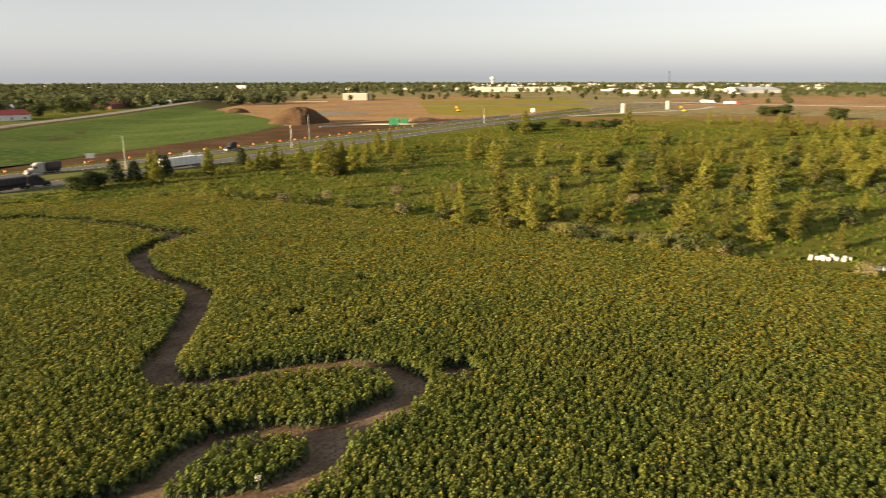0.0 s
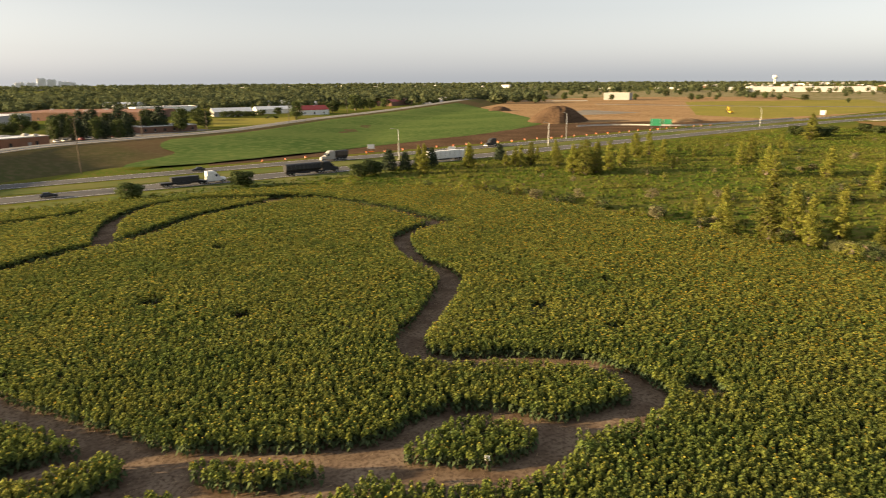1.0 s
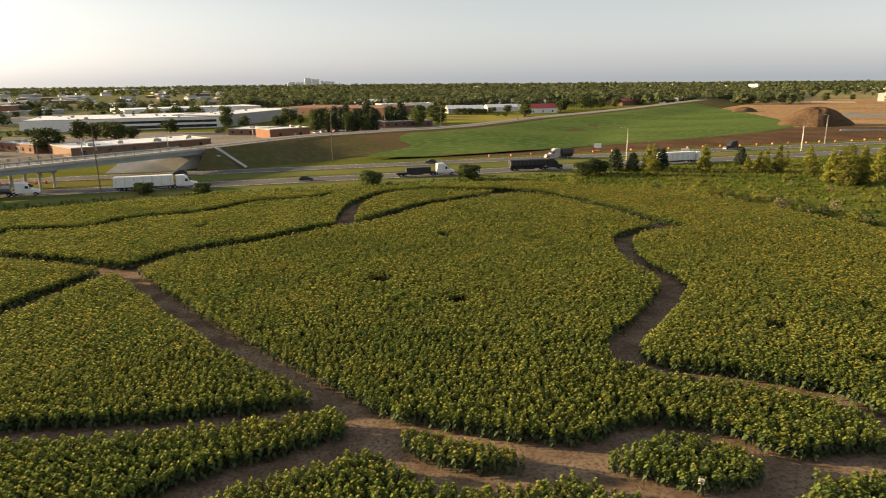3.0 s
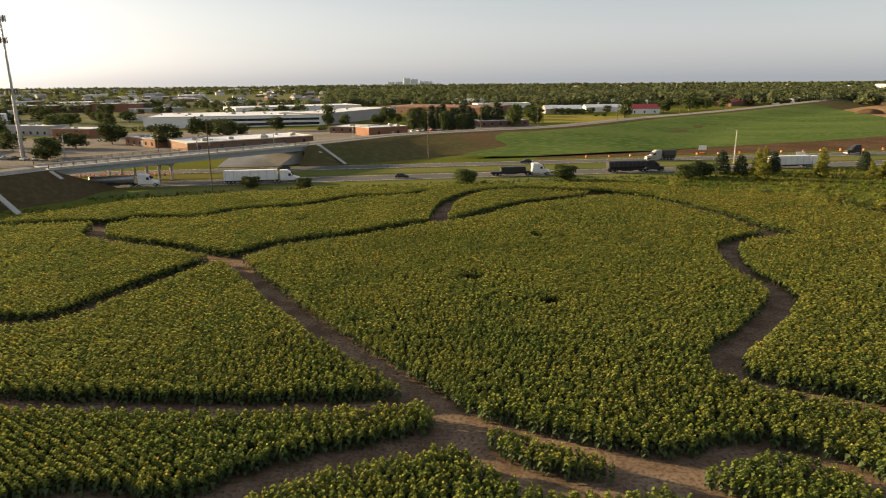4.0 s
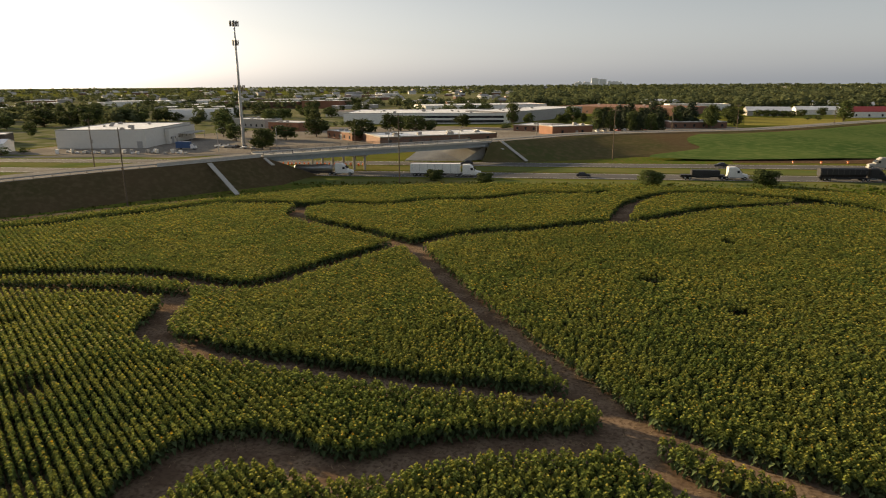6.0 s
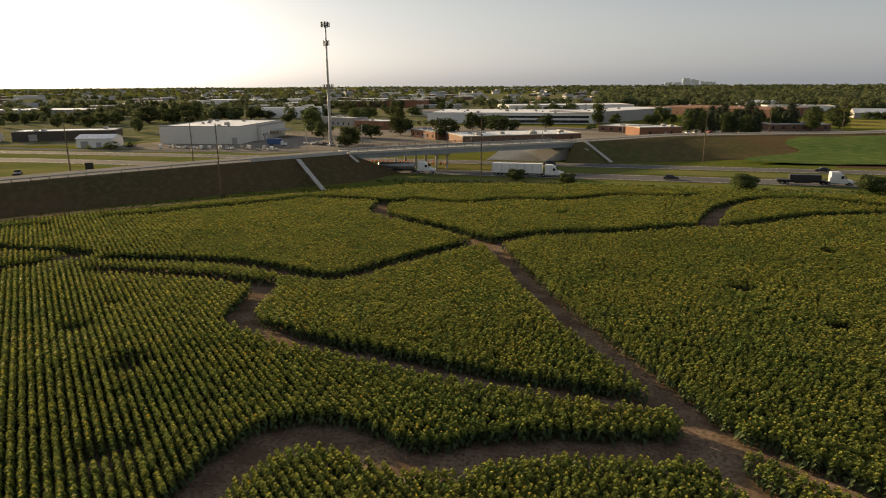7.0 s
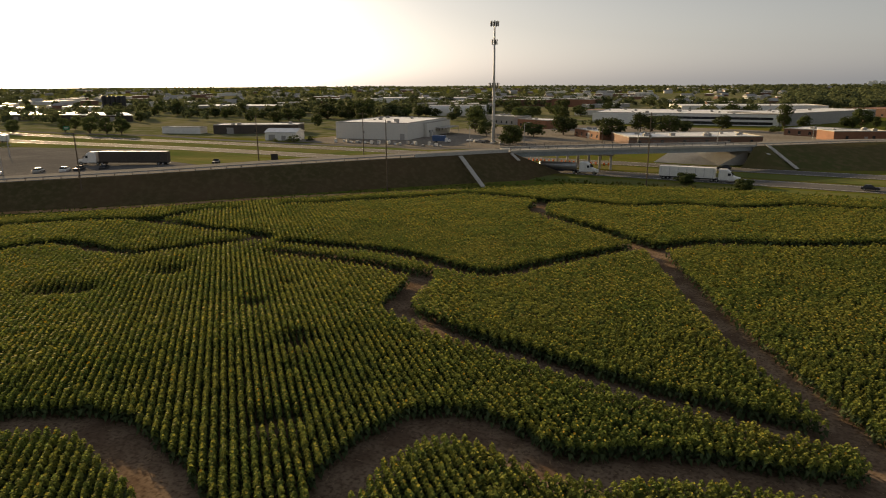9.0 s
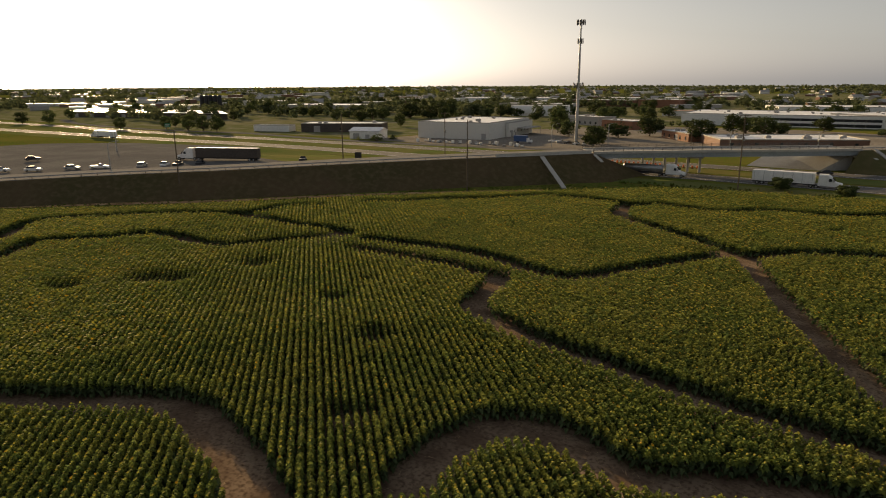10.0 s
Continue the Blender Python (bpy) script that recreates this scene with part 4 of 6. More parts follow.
for i in range(110):
    x, y = meadow.uniform(126, 360), meadow.uniform(-70, 85)
    plant_tree(BUSH[:1], x, y, 0, meadow.uniform(2.6, 4.6), 3, "shrubs in the meadow")
edge = smooth_line([(84, 178), (101, 163), (116, 140), (121, 100), (122, 45), (124, 8)], 1.0)
for i in range(70):
    x, y = edge[int(meadow.random() ** 0.9 * (len(edge) - 1))]
    plant_tree(BUSH[:3] if i % 4 == 0 else BUSH[:2], x + abs(meadow.gauss(0, 4)), y + meadow.uniform(-1, 1), 0, meadow.choice((1.2, 1.6, 2.2, 2.8, 3.4)), 3, "shrubs along the field edge")
for i in range(185):
    x, y = 121 + abs(meadow.gauss(0, 1)) * 110, meadow.uniform(-70, 190)
    if y > 196 - 0.04 * x:
        continue
    plant_tree(BUSH[:3], x, y, 0, meadow.choice((1.0, 1.4, 1.8, 2.4, 3.2)), 3, "shrubs in the meadow")


# ---- tall grass ----
def tufts(name, count, region, size, material, label, seed, wide=0.5):
    r = np.random.default_rng(seed)
    x, y = r.uniform(region[0], region[1], count), r.uniform(region[2], region[3], count)
    if len(region) > 4:
        ok = inside(x, y, region[4])
        x, y = x[ok], y[ok]
    k = len(x)
    V = []
    for j in range(3):
        a = r.uniform(0, 6.3, k)
        s = size * r.uniform(0.5, 1.5, k)
        w = s * wide
        lean = r.uniform(0.1, 0.6, k) * s
        bx, by = x + r.normal(0, 0.2, k), y + r.normal(0, 0.2, k)
        V.append(np.stack([np.stack([bx - w * np.cos(a), by - w * np.sin(a), 0 * x], 1), np.stack([bx + w * np.cos(a), by + w * np.sin(a), 0 * x], 1),
                           np.stack([bx - lean * np.sin(a), by + lean * np.cos(a), s], 1)], 1))
    v = np.concatenate(V).reshape(-1, 3)
    return tagged(bulk(name, v, np.arange(len(v)).reshape(-1, 3), [material]), label, "grass", kind="stuff")


MEADOW = [(119, -60), (121, 5), (119, 45), (118, 100), (114, 138), (98, 162), (78, 178), (30, 184), (-30, 181), (-60, 174), (-78, 190), (0, 196), (110, 200), (260, 204), (420, 205), (560, 120), (480, -80)]
M["tuft"] = mat("grass_tufts", (0.062, 0.105, 0.017), (0.10, 0.122, 0.022), (0.135, 0.115, 0.034), scale=0.03, fine=10, island=0.22, leaf=0.3, spec=0.0)
tufts("embankment_foot_grass", 9000, (-200, -60, 40, 175, [(-190, 50), (-60, 172), (-78, 178), (-185, 72)]), 0.32, M["tuft"], "rough grass at the foot of the embankment", 7)
M["reed"] = mat("pale_reeds", (0.20, 0.19, 0.08), (0.15, 0.16, 0.06), scale=0.5, island=0.3, leaf=0.3)
tufts("reed_strip", 2600, (127.5, 132, 28, 54), 1.1, M["reed"], "pale seeding reeds at the field edge", 8, 0.07)
tufts("meadow_grass", 70000, (-80, 560, -80, 206, MEADOW), 0.5, M["tuft"], "rough green and straw-coloured meadow grass", 4)


# ---- far woods ----
def woods(name, heading, dist, count, height, seed, label, thresh=-0.1, fine=26):
    r = np.random.default_rng(seed)
    V, F, base = [], [], 0
    h = np.radians(r.uniform(heading[0], heading[1], count))
    d = np.sqrt(r.uniform(dist[0] ** 2, dist[1] ** 2, count))
    x, y = -np.sin(h) * d, np.cos(h) * d
    keep = np.array([noise.noise((a * 0.004, b * 0.004, seed)) for a, b in zip(x, y)]) > thresh
    for a, b in zip(x[keep], y[keep]):
        hh = height * r.uniform(0.6, 1.25)
        w = hh * r.uniform(0.35, 0.5)
        v, f = leaf_cloud([(0, 0, hh * 0.55, w, w, hh * 0.42), (w * 0.5, 0, hh * 0.45, w * 0.7, w * 0.7, hh * 0.3)], fine, hh * 1.25 / fine ** 0.5, int(r.integers(1 << 30)), 0.3)
        V.append(v + [a, b, 0])
        F.append(f + base)
        base += len(v)
    return tagged(bulk(name, np.concatenate(V), np.concatenate(F), [M["woods"]]), label, "woods", kind="stuff")


woods("far_woods", (-44, 2), (760, 1500), 2600, 13, 1, "dense dark green woods behind the workshops", -0.45, 64)
woods("far_woods", (-60, 5), (1500, 3600), 2600, 15, 2, "dark green wooded horizon", -0.4, 40)
woods("far_woods", (-98, -40), (1100, 4000), 3000, 12, 3, "scattered woods beyond the road works", 0.0, 40)
woods("far_woods", (2, 75), (560, 1500), 2600, 10, 4, "scattered trees across the town", 0.05, 70)
woods("far_woods", (2, 75), (1500, 4200), 4200, 12, 5, "wooded band behind the far town", 0.0, 36)


# ---- dry stalks dropped along the path edges ----
def litter():
    r = np.random.default_rng(21)
    n = 260000
    x, y = r.uniform(-75, 90, n), r.uniform(20, 120, n)
    d = path_distance(x, y)
    ok = (d < -0.1) & (d > -1.0) & (r.random(n) < 0.16)
    x, y = x[ok], y[ok]
    k = len(x)
    a, l, w = r.uniform(0, 6.3, k), r.uniform(0.15, 0.6, k), r.uniform(0.01, 0.022, k)
    c, s = np.cos(a), np.sin(a)
    z = np.full(k, 0.03)
    v = np.stack([np.stack([x - c * l / 2 - s * w, y - s * l / 2 + c * w, z], 1), np.stack([x - c * l / 2 + s * w, y - s * l / 2 - c * w, z], 1),
                  np.stack([x + c * l / 2 + s * w, y + s * l / 2 - c * w, z + 0.03], 1), np.stack([x + c * l / 2 - s * w, y + s * l / 2 + c * w, z + 0.03], 1)], 1).reshape(-1, 3)
    m = mat("dry_stalks", (0.30, 0.22, 0.12), (0.22, 0.15, 0.08), scale=2.0, island=0.4)
    return tagged(bulk("stalk_litter", v, np.arange(len(v)).reshape(-1, 4), [m]), "dry broken stalks along the maze paths", "litter", kind="stuff")


litter()


# ---- buildings ----
FOOT = []


def free(x, y, margin=4.0):
    """True where no building stands."""
    for a, e, n, length, depth in FOOT:
        d = Vector((x, y, 0)) - a
        if -margin < d.dot(e) < length + margin and -margin < d.dot(n) < depth + margin:
            return False
    return True


def building(name, a, b, depth, h, wall, roof, label, category="building", bands=(), bays=0, bay=(0.9, 2.6, 1.4), doors=(), units=0, gable=0.0, canopy=None, seed=0):
    """A flat-roofed or gabled block; a to b is the foot of the wall that faces the maze."""
    a, b = Vector((*a, 0)), Vector((*b, 0))
    e = (b - a).normalized()
    n = Vector((-e.y, e.x, 0))
    if n.dot(a) < 0:
        n = -n
    length = (b - a).length
    FOOT.append((a, e, n, length, depth))
    m = Matrix((( e.x, n.x, 0, a.x), (e.y, n.y, 0, a.y), (0, 0, 1, 0), (0, 0, 0, 1)))
    t = thing(name, m, label, category)
    r = random.Random(seed)
    if gable:
        secs = [[(x, 0, -0.3), (x, 0, h), (x, depth / 2, h + gable), (x, depth, h), (x, depth, -0.3)] for x in (0, length)]
        part("wall", loft(secs), wall, t)
        for y0, y1 in ((-0.4, depth / 2), (depth + 0.4, depth / 2)):
            k = 0.4 * gable / (depth / 2)
            secs = [[(x, y0, h - k + 0.03), (x, y0, h - k + 0.18), (x, y1, h + gable + 0.18), (x, y1, h + gable + 0.03)] for x in (-0.4, length + 0.4)]
            part("roof", loft(secs), roof, t)
    else:
        part("wall", boxm(0, 0, -0.3, length, depth, h - 0.02), wall, t)
        part("roof", boxm(0.35, 0.35, h - 0.015, length - 0.35, depth - 0.35, h + 0.06), roof, t, "pale membrane roof" if roof is M["roof"] else "")
        for x0, y0, x1, y1 in ((-0.05, -0.05, length + 0.05, 0.3), (-0.05, depth - 0.3, length + 0.05, depth + 0.05), (-0.05, 0.3, 0.3, depth - 0.3), (length - 0.3, 0.3, length + 0.05, depth - 0.3)):
            part("parapet", boxm(x0, y0, h - 0.018, x1, y1, h + 0.4), wall if roof is not M["roof"] else M["concrete"], t)
    for z0, z1 in bands:
        part("window_band", boxm(length * 0.36, -0.06, z0, length * 0.97, 0.02, z1), M["glass"], t, "dark ribbon window")
        for i in range(int(length * 0.6 / 6)):
            x = length * 0.36 + 6 * i
            part("mullion", boxm(x, -0.09, z0, x + 0.15, -0.061, z1), M["grey"], t)
    if bays:
        for i in range(bays):
            x = length * (i + 0.5) / bays
            w = part("window", boxm(x - bay[2] / 2, -0.05, bay[0], x + bay[2] / 2, 0.02, bay[1]), M["glass"], t, "dark window pane")
            part("sill", boxm(x - bay[2] / 2 - 0.1, -0.14, bay[0] - 0.14, x + bay[2] / 2 + 0.1, 0.0, bay[0] - 0.003), M["concrete"], w)
    for x, w, z in doors:
        part("door", boxm(x, -0.06, 0, x + w, 0.02, z), M["grey"], t, "grey roller door")
    for i in range(units):
        x, y, s = r.uniform(3, max(4, length - 5)), r.uniform(3, max(4, depth - 4)), r.uniform(1.2, 2.6)
        u = part("rooftop_unit", boxm(x, y, h + 0.063, x + s, y + s * 0.7, h + 0.06 + s * 0.5, bevel=0.06), M["grey"], t, "grey rooftop air handler")
        part("cap", boxm(x + s * 0.2, y + s * 0.15, h + 0.062 + s * 0.5, x + s * 0.8, y + s * 0.55, h + 0.2 + s * 0.5), M["steel"], u)
    if canopy:
        x0, x1, d, z = canopy
        c = part("canopy", boxm(x0, -d, z, x1, -0.003, z + 0.45), M["concrete"], t, "flat entrance canopy")
        for x in (x0 + 0.3, x1 - 0.3):
            part("canopy_post", rodm((x, -d + 0.3, -0.2), (x, -d + 0.3, z), 0.12), M["concrete"], c)
    return t


WHITE, CREAM, BRK, ORG, GRY = M["white"], M["cream"], M["brick"], M["orange"], M["grey"]
RF, MR = M["roof"], M["metalroof"]
# the white warehouse turns two walls to the maze
building("warehouse", (-225.5, 282.3), (-183.7, 288.5), 58, 8.5, CREAM, RF, "large cream tilt-up panel warehouse with white roof", units=9, seed=1, doors=((38, 2.6, 3.2),))
building("warehouse_annex", (-184.7, 310.6), (-190, 346.3), 1.9, 7.4, CREAM, RF, "entrance front of the cream warehouse with a canopy", doors=((3, 3, 3.5), (9, 1.2, 2.2)), bays=7, bay=(2.4, 3.4, 1.1), canopy=(12, 32, 7, 4.0), seed=2)


def arched_hangar(a, heading, length, width, h):
    t = thing("hangar", pose(*a, 0, 0, 0, heading), "long white hangar with a rounded roof", "building")
    arc = [(width / 2 - width / 2 * math.cos(u), h * math.sin(u) ** 0.8) for u in np.linspace(0, math.pi, 15)]
    part("roof", loft([[(x, y, z - 0.2) for y, z in arc] for x in np.linspace(0, length, 5)]), M["cream"], t, "rounded white sheet roof")
    for x in (-0.12, length + 0.12):
        part("end_wall", loft([[(x + o, width / 2 + (y - width / 2) * 0.97, z * 0.97 - 0.25) for y, z in arc] for o in (-0.1, 0.1)]), WHITE, t)
    part("door", boxm(-0.32, width * 0.32, -0.2, -0.23, width * 0.68, 4.6), GRY, t, "grey sliding door")


arched_hangar((-304, 514), 27.5, 52, 24, 9.4)
building("workshop", (-312, 275), (-268, 300), 18, 5.0, M["darkwall"], RF, "long dark sheet-clad workshop with pale flat roof", bays=3, units=5, doors=((8, 4, 3.6),), seed=4)
building("shed", (-251, 255), (-235, 261), 12, 4.2, WHITE, MR, "small white metal shed with grey gable roof", gable=1.6, doors=((2, 3.5, 3), (9, 2.4, 2.4)), seed=5)
# a flat-roofed box stands in for the rounded white greenhouse
building("site_trailer", (-344, 264), (-320, 272), 8, 3.6, WHITE, RF, "long white greenhouse on grass, as a plain block", bays=0, seed=6)
building("factory", (-577, 477), (-483, 505), 50, 6.5, GRY, RF, "long low grey factory with white roof", bays=12, units=8, seed=7)
building("factory", (-772, 573), (-709, 609), 45, 6.0, CREAM, RF, "far pale factory with white roof", bays=8, units=4, seed=8)


def skewed_shed(quad, h):
    """A low wide shed on a four-cornered plan, with a thin metal roof that laps over its walls."""
    t = thing("distribution_shed", label="wide metal-roofed shed glaring in the low sun", category="building")
    part("wall", polygon(quad, -0.3, h), M["darkwall"], t)
    cx, cy = sum(x for x, _ in quad) / 4, sum(y for _, y in quad) / 4
    part("roof", polygon([(cx + (x - cx) * 1.008, cy + (y - cy) * 1.015) for x, y in quad], h + 0.002, h + 0.35), M["glare"], t, "bare metal roof")
    for k in range(9):
        u = (k + 0.6) / 9.6
        x, y = quad[0][0] + (quad[1][0] - quad[0][0]) * u, quad[0][1] + (quad[1][1] - quad[0][1]) * u
        part("roller_door", boxm(-2.2, -0.12, 0, 2.2, 0.05, 3.2, pose(x, y, 0, 0, 0, 16.0)), M["grey"], t)


skewed_shed([(-649, 288.6), (-474.8, 338.5), (-528, 370), (-712, 345)], 4.6)
building("office_building", (-141.6, 474.3), (-20, 484), 70, 7.4, WHITE, RF, "long white office with two dark ribbon windows", bands=((0.7, 2.5), (4.0, 5.6)), units=16, seed=11)
building("office_wing", (-19.5, 484.6), (39, 586), 40, 7.9, GRY, RF, "plain grey wing of the white office", units=6, seed=12)
building("brick_workshop", (-114.9, 352.3), (-95, 332), 12, 4.0, ORG, RF, "low orange brick workshop with white roof", bays=5, units=4, doors=((15, 2.4, 3),), seed=13)
building("brick_workshop", (-74, 306.5), (-20, 338), 30, 3.9, BRK, RF, "long dark brick workshop with white flat roof", units=12, bays=6, seed=14)
building("brick_block", (9, 375), (32, 387), 16, 4.7, ORG, RF, "small orange brick block with flat roof", bays=2, doors=((15, 1.6, 2.3),), units=3, seed=15)
building("brick_annex", (-14, 409), (6, 399), 24, 3.5, BRK, RF, "low dark brick annex", bays=4, units=2, seed=16)
building("factory", (21, 657), (115, 586), 70, 6.2, BRK, M["orange"], "long red-brick factory with rusty roof", bays=9, units=7, seed=17)
building("metal_barn", (122, 818), (152, 793), 24, 5.5, WHITE, MR, "white metal barn with grey gable roof", gable=3.0, seed=18)
building("store_building", (134, 700), (193.4, 702.6), 26, 6.0, WHITE, RF, "long white store building", bays=0, units=5, seed=19)
building("store_building", (177.7, 594.8), (211.6, 589), 26, 4.2, GRY, MR, "grey metal-roofed store beside trees", gable=3.0, bays=0, seed=20)
building("store_building", (226, 619), (260.3, 612.8), 24, 4.0, WHITE, MR, "white metal-roofed store behind the ripe field", gable=2.6, bays=0, seed=41)
building("metal_barn", (287.4, 745), (310.6, 739.8), 20, 5.0, WHITE, MR, "small white metal barn at the edge of the woods", gable=3.0, seed=42)
building("red_roofed_store", (247.7, 568), (276.8, 568), 18, 4.6, WHITE, M["red"], "white store with a red gable roof", gable=3.6, bays=3, seed=21)
building("brick_office", (85, 436), (120, 440), 20, 3.7, BRK, RF, "low brick office with pale flat roof", bays=6, units=3, seed=22)
building("warehouse", (-365, 594), (-290, 602), 30, 7.8, GRY, RF, "pale grey warehouse among trees", bays=6, seed=24)
building("office_block", (-211.6, 437.8), (-181.9, 424.5), 16, 5.6, GRY, RF, "light grey block with white roof", bays=6, units=4, seed=25)
building("brick_store", (-281, 769), (-230, 757), 30, 9.0, ORG, RF, "tall orange brick store", units=3, seed=26)
building("brick_store", (-370, 775), (-290, 770), 30, 7.5, BRK, RF, "wide brown brick store", units=3, seed=27)
building("brick_store", (-173, 409), (-148, 397), 16, 5.2, ORG, RF, "low orange brick store with white roof", bays=4, units=3, seed=28)
building("low_store", (-190, 580), (-131, 588), 24, 4.2, CREAM, M["orange"], "low tan store with rusty roof", seed=29)
building("white_hall", (-108, 640), (10, 690), 50, 7.0, WHITE, RF, "far white hall with flat roof", units=5, seed=30)
building("white_hall", (-560, 800), (-440, 850), 60, 7.5, WHITE, RF, "far long white flat-roofed hall", units=5, seed=31)
building("white_hall", (-380, 880), (-270, 910), 50, 7.5, CREAM, RF, "far cream hall with flat roof", units=4, seed=32)
building("plant_building", (1040, 1240), (1110, 1180), 40, 9, BRK, RF, "far red industrial plant", seed=33)
building("plant_tower", (1058, 1227), (1068, 1210), 12, 17, WHITE, RF, "white plant tower on the horizon", seed=34)
building("white_hall", (772, 662), (789, 629), 22, 10, GRY, RF, "white two-storey block near the road works", seed=35)
building("white_hall", (1410, 792), (1574, 610), 60, 10.6, CREAM, RF, "very long pale warehouse on the horizon", seed=36)
building("white_hall", (1395, 415), (1469, 266), 50, 7, WHITE, RF, "long white hall beyond the meadow", seed=37)
building("metal_barn", (1496, 212), (1589, 143), 50, 7, WHITE, MR, "wide white metal barn", gable=6.0, seed=38)
building("house", (320, 735), (340, 729), 12, 4.0, WHITE, MR, "small white house behind the field", gable=3, bays=2, seed=39)
building("brick_store", (420, 690), (470, 720), 20, 5, BRK, M["red"], "red-roofed building near the far crossing", gable=2.5, seed=40)


def far_town():
    """Low blocks and gabled houses towards the horizon."""
    r = random.Random(9)
    bm = bmesh.new()
    for _ in range(1000):
        h, d = radians(r.uniform(-88, 72)), r.uniform(800, 3600)
        if (-40 < math.degrees(h) < 0 and d < 2600) or (math.degrees(h) <= -40 and d < 1700):
            continue
        x, y = -math.sin(h) * d, math.cos(h) * d
        w, l, z = r.uniform(8, 16), r.uniform(10, 34) * r.choice((1, 1, 1.8)), r.uniform(3.0, 6.5)
        m = pose(x, y, 0, 0, 0, r.choice((0, 90, 45, 20, 70)))
        box(bm, -l / 2, -w / 2, -1, l / 2, w / 2, z, m, mi=r.choice((0, 0, 1, 2)))
        if l < 22:
            n = len(bm.verts)
            vs = [bm.verts.new(m @ Vector(p)) for p in ((-l / 2 - 0.4, -w / 2 - 0.4, z), (l / 2 + 0.4, -w / 2 - 0.4, z), (l / 2 + 0.4, w / 2 + 0.4, z), (-l / 2 - 0.4, w / 2 + 0.4, z), (-l / 2, 0, z + w * 0.3), (l / 2, 0, z + w * 0.3))]
            for q in ((0, 1, 5, 4), (2, 3, 4, 5), (1, 2, 5), (3, 0, 4)):
                bm.faces.new([vs[i] for i in q]).material_index = 3
        else:
            box(bm, -l / 2, -w / 2, z, l / 2, w / 2, z + 0.4, m, mi=4)
    return tagged(link("far_town", bm, [CREAM, GRY, BRK, GRY, RF]), "hazy low houses and halls of the far town", "town", kind="stuff")


far_town()
sk = random.Random(4)
for i in range(12):
    d, h = 4300, radians(-3.2 - 0.33 * i - sk.uniform(0, 0.15))
    hh, w = sk.uniform(22, 30) + (20 if i in (4, 5, 6, 7) else 0) * sk.uniform(0.7, 1.0), sk.uniform(16, 30)
    t = thing("high_rise", pose(-math.sin(h) * d, math.cos(h) * d, 0), "pale grey tower block on the far skyline", "tower block", "far skyline")
    part("block", boxm(-w / 2, -10, -1, w / 2, 10, hh), WHITE, t)
    part("roof_house", boxm(-w / 4, -4, hh, w / 4, 4, hh + 4), WHITE, t)


def silos():
    for i in range(5):
        t = thing("grain_silo", pose(-690 + 5.7 * i, 459 + 2.0 * i, 0), "dark tall cylindrical farm silo", "silo", "farm silos")
        part("shell", rodm((0, 0, -0.3), (0, 0, 16), 2.5, n=20), M["dark"], t)
        part("dome", rodm((0, 0, 16), (0, 0, 16.9), 2.5, 1.0, n=20), M["dark"], t)


silos()
for x, y in ((620, 187), (712, 168)):
    t = thing("concrete_silo", pose(x, y, 0), "pale round concrete cement silo", "silo", "cement silos")
    part("shell", rodm((0, 0, -0.3), (0, 0, 8.6), 2.1, n=20), M["concrete"], t)
    part("cap", rodm((0, 0, 8.6), (0, 0, 9.2), 2.0, 0.8, n=20), M["steel"], t)
t = thing("water_tower", pose(3107, 1640, 0), "white water tower on the horizon", "water tower")
part("stem", rodm((0, 0, -1), (0, 0, 26), 3, 2.6, n=12), WHITE, t)
part("tank", loft([[(r * math.cos(a), r * math.sin(a), z) for a in np.linspace(0, 2 * math.pi, 16, endpoint=False)] for r, z in ((2.6, 22), (9, 27), (12, 32), (10.5, 38), (4, 41))]), WHITE, t)


# ---- the mobile phone mast ----
def mast():
    t = thing("phone_mast", pose(-136.0, 291.4, 0), "tall tapered grey steel monopole phone mast with antenna rings", "mast")
    part("pole", rodm((0, 0, -0.3), (0, 0, 57), 0.85, 0.33, n=14), M["steel"], t)
    for z, r, k in ((55.6, 1.8, 9), (47.4, 1.2, 5), (27.6, 2.3, 12)):
        ring = bmesh.new()
        for i in range(3):
            a0, a1 = 2 * math.pi * i / 3 + 0.4, 2 * math.pi * (i + 1) / 3 + 0.4
            for dz in (-0.5, 0.5):
                rod(ring, (r * math.cos(a0), r * math.sin(a0), z + dz), (r * math.cos(a1), r * math.sin(a1), z + dz), 0.06, n=5)
            rod(ring, (0, 0, z), (r * math.cos(a0), r * math.sin(a0), z), 0.08, n=5)
        p = part("antenna_frame", ring, M["steel"], t, "triangular antenna frame")
        for i in range(k):
            u = 2 * math.pi * i / k + 0.2
            x, y = (r + 0.12) * math.cos(u), (r + 0.12) * math.sin(u)
            part("panel_antenna", boxm(-0.12, -0.24, z - 1.2, 0.12, 0.24, z + 1.2, pose(x, y, 0, 0, 0, math.degrees(u)), bevel=0.04), M["rail"], p)
    return t


mast()


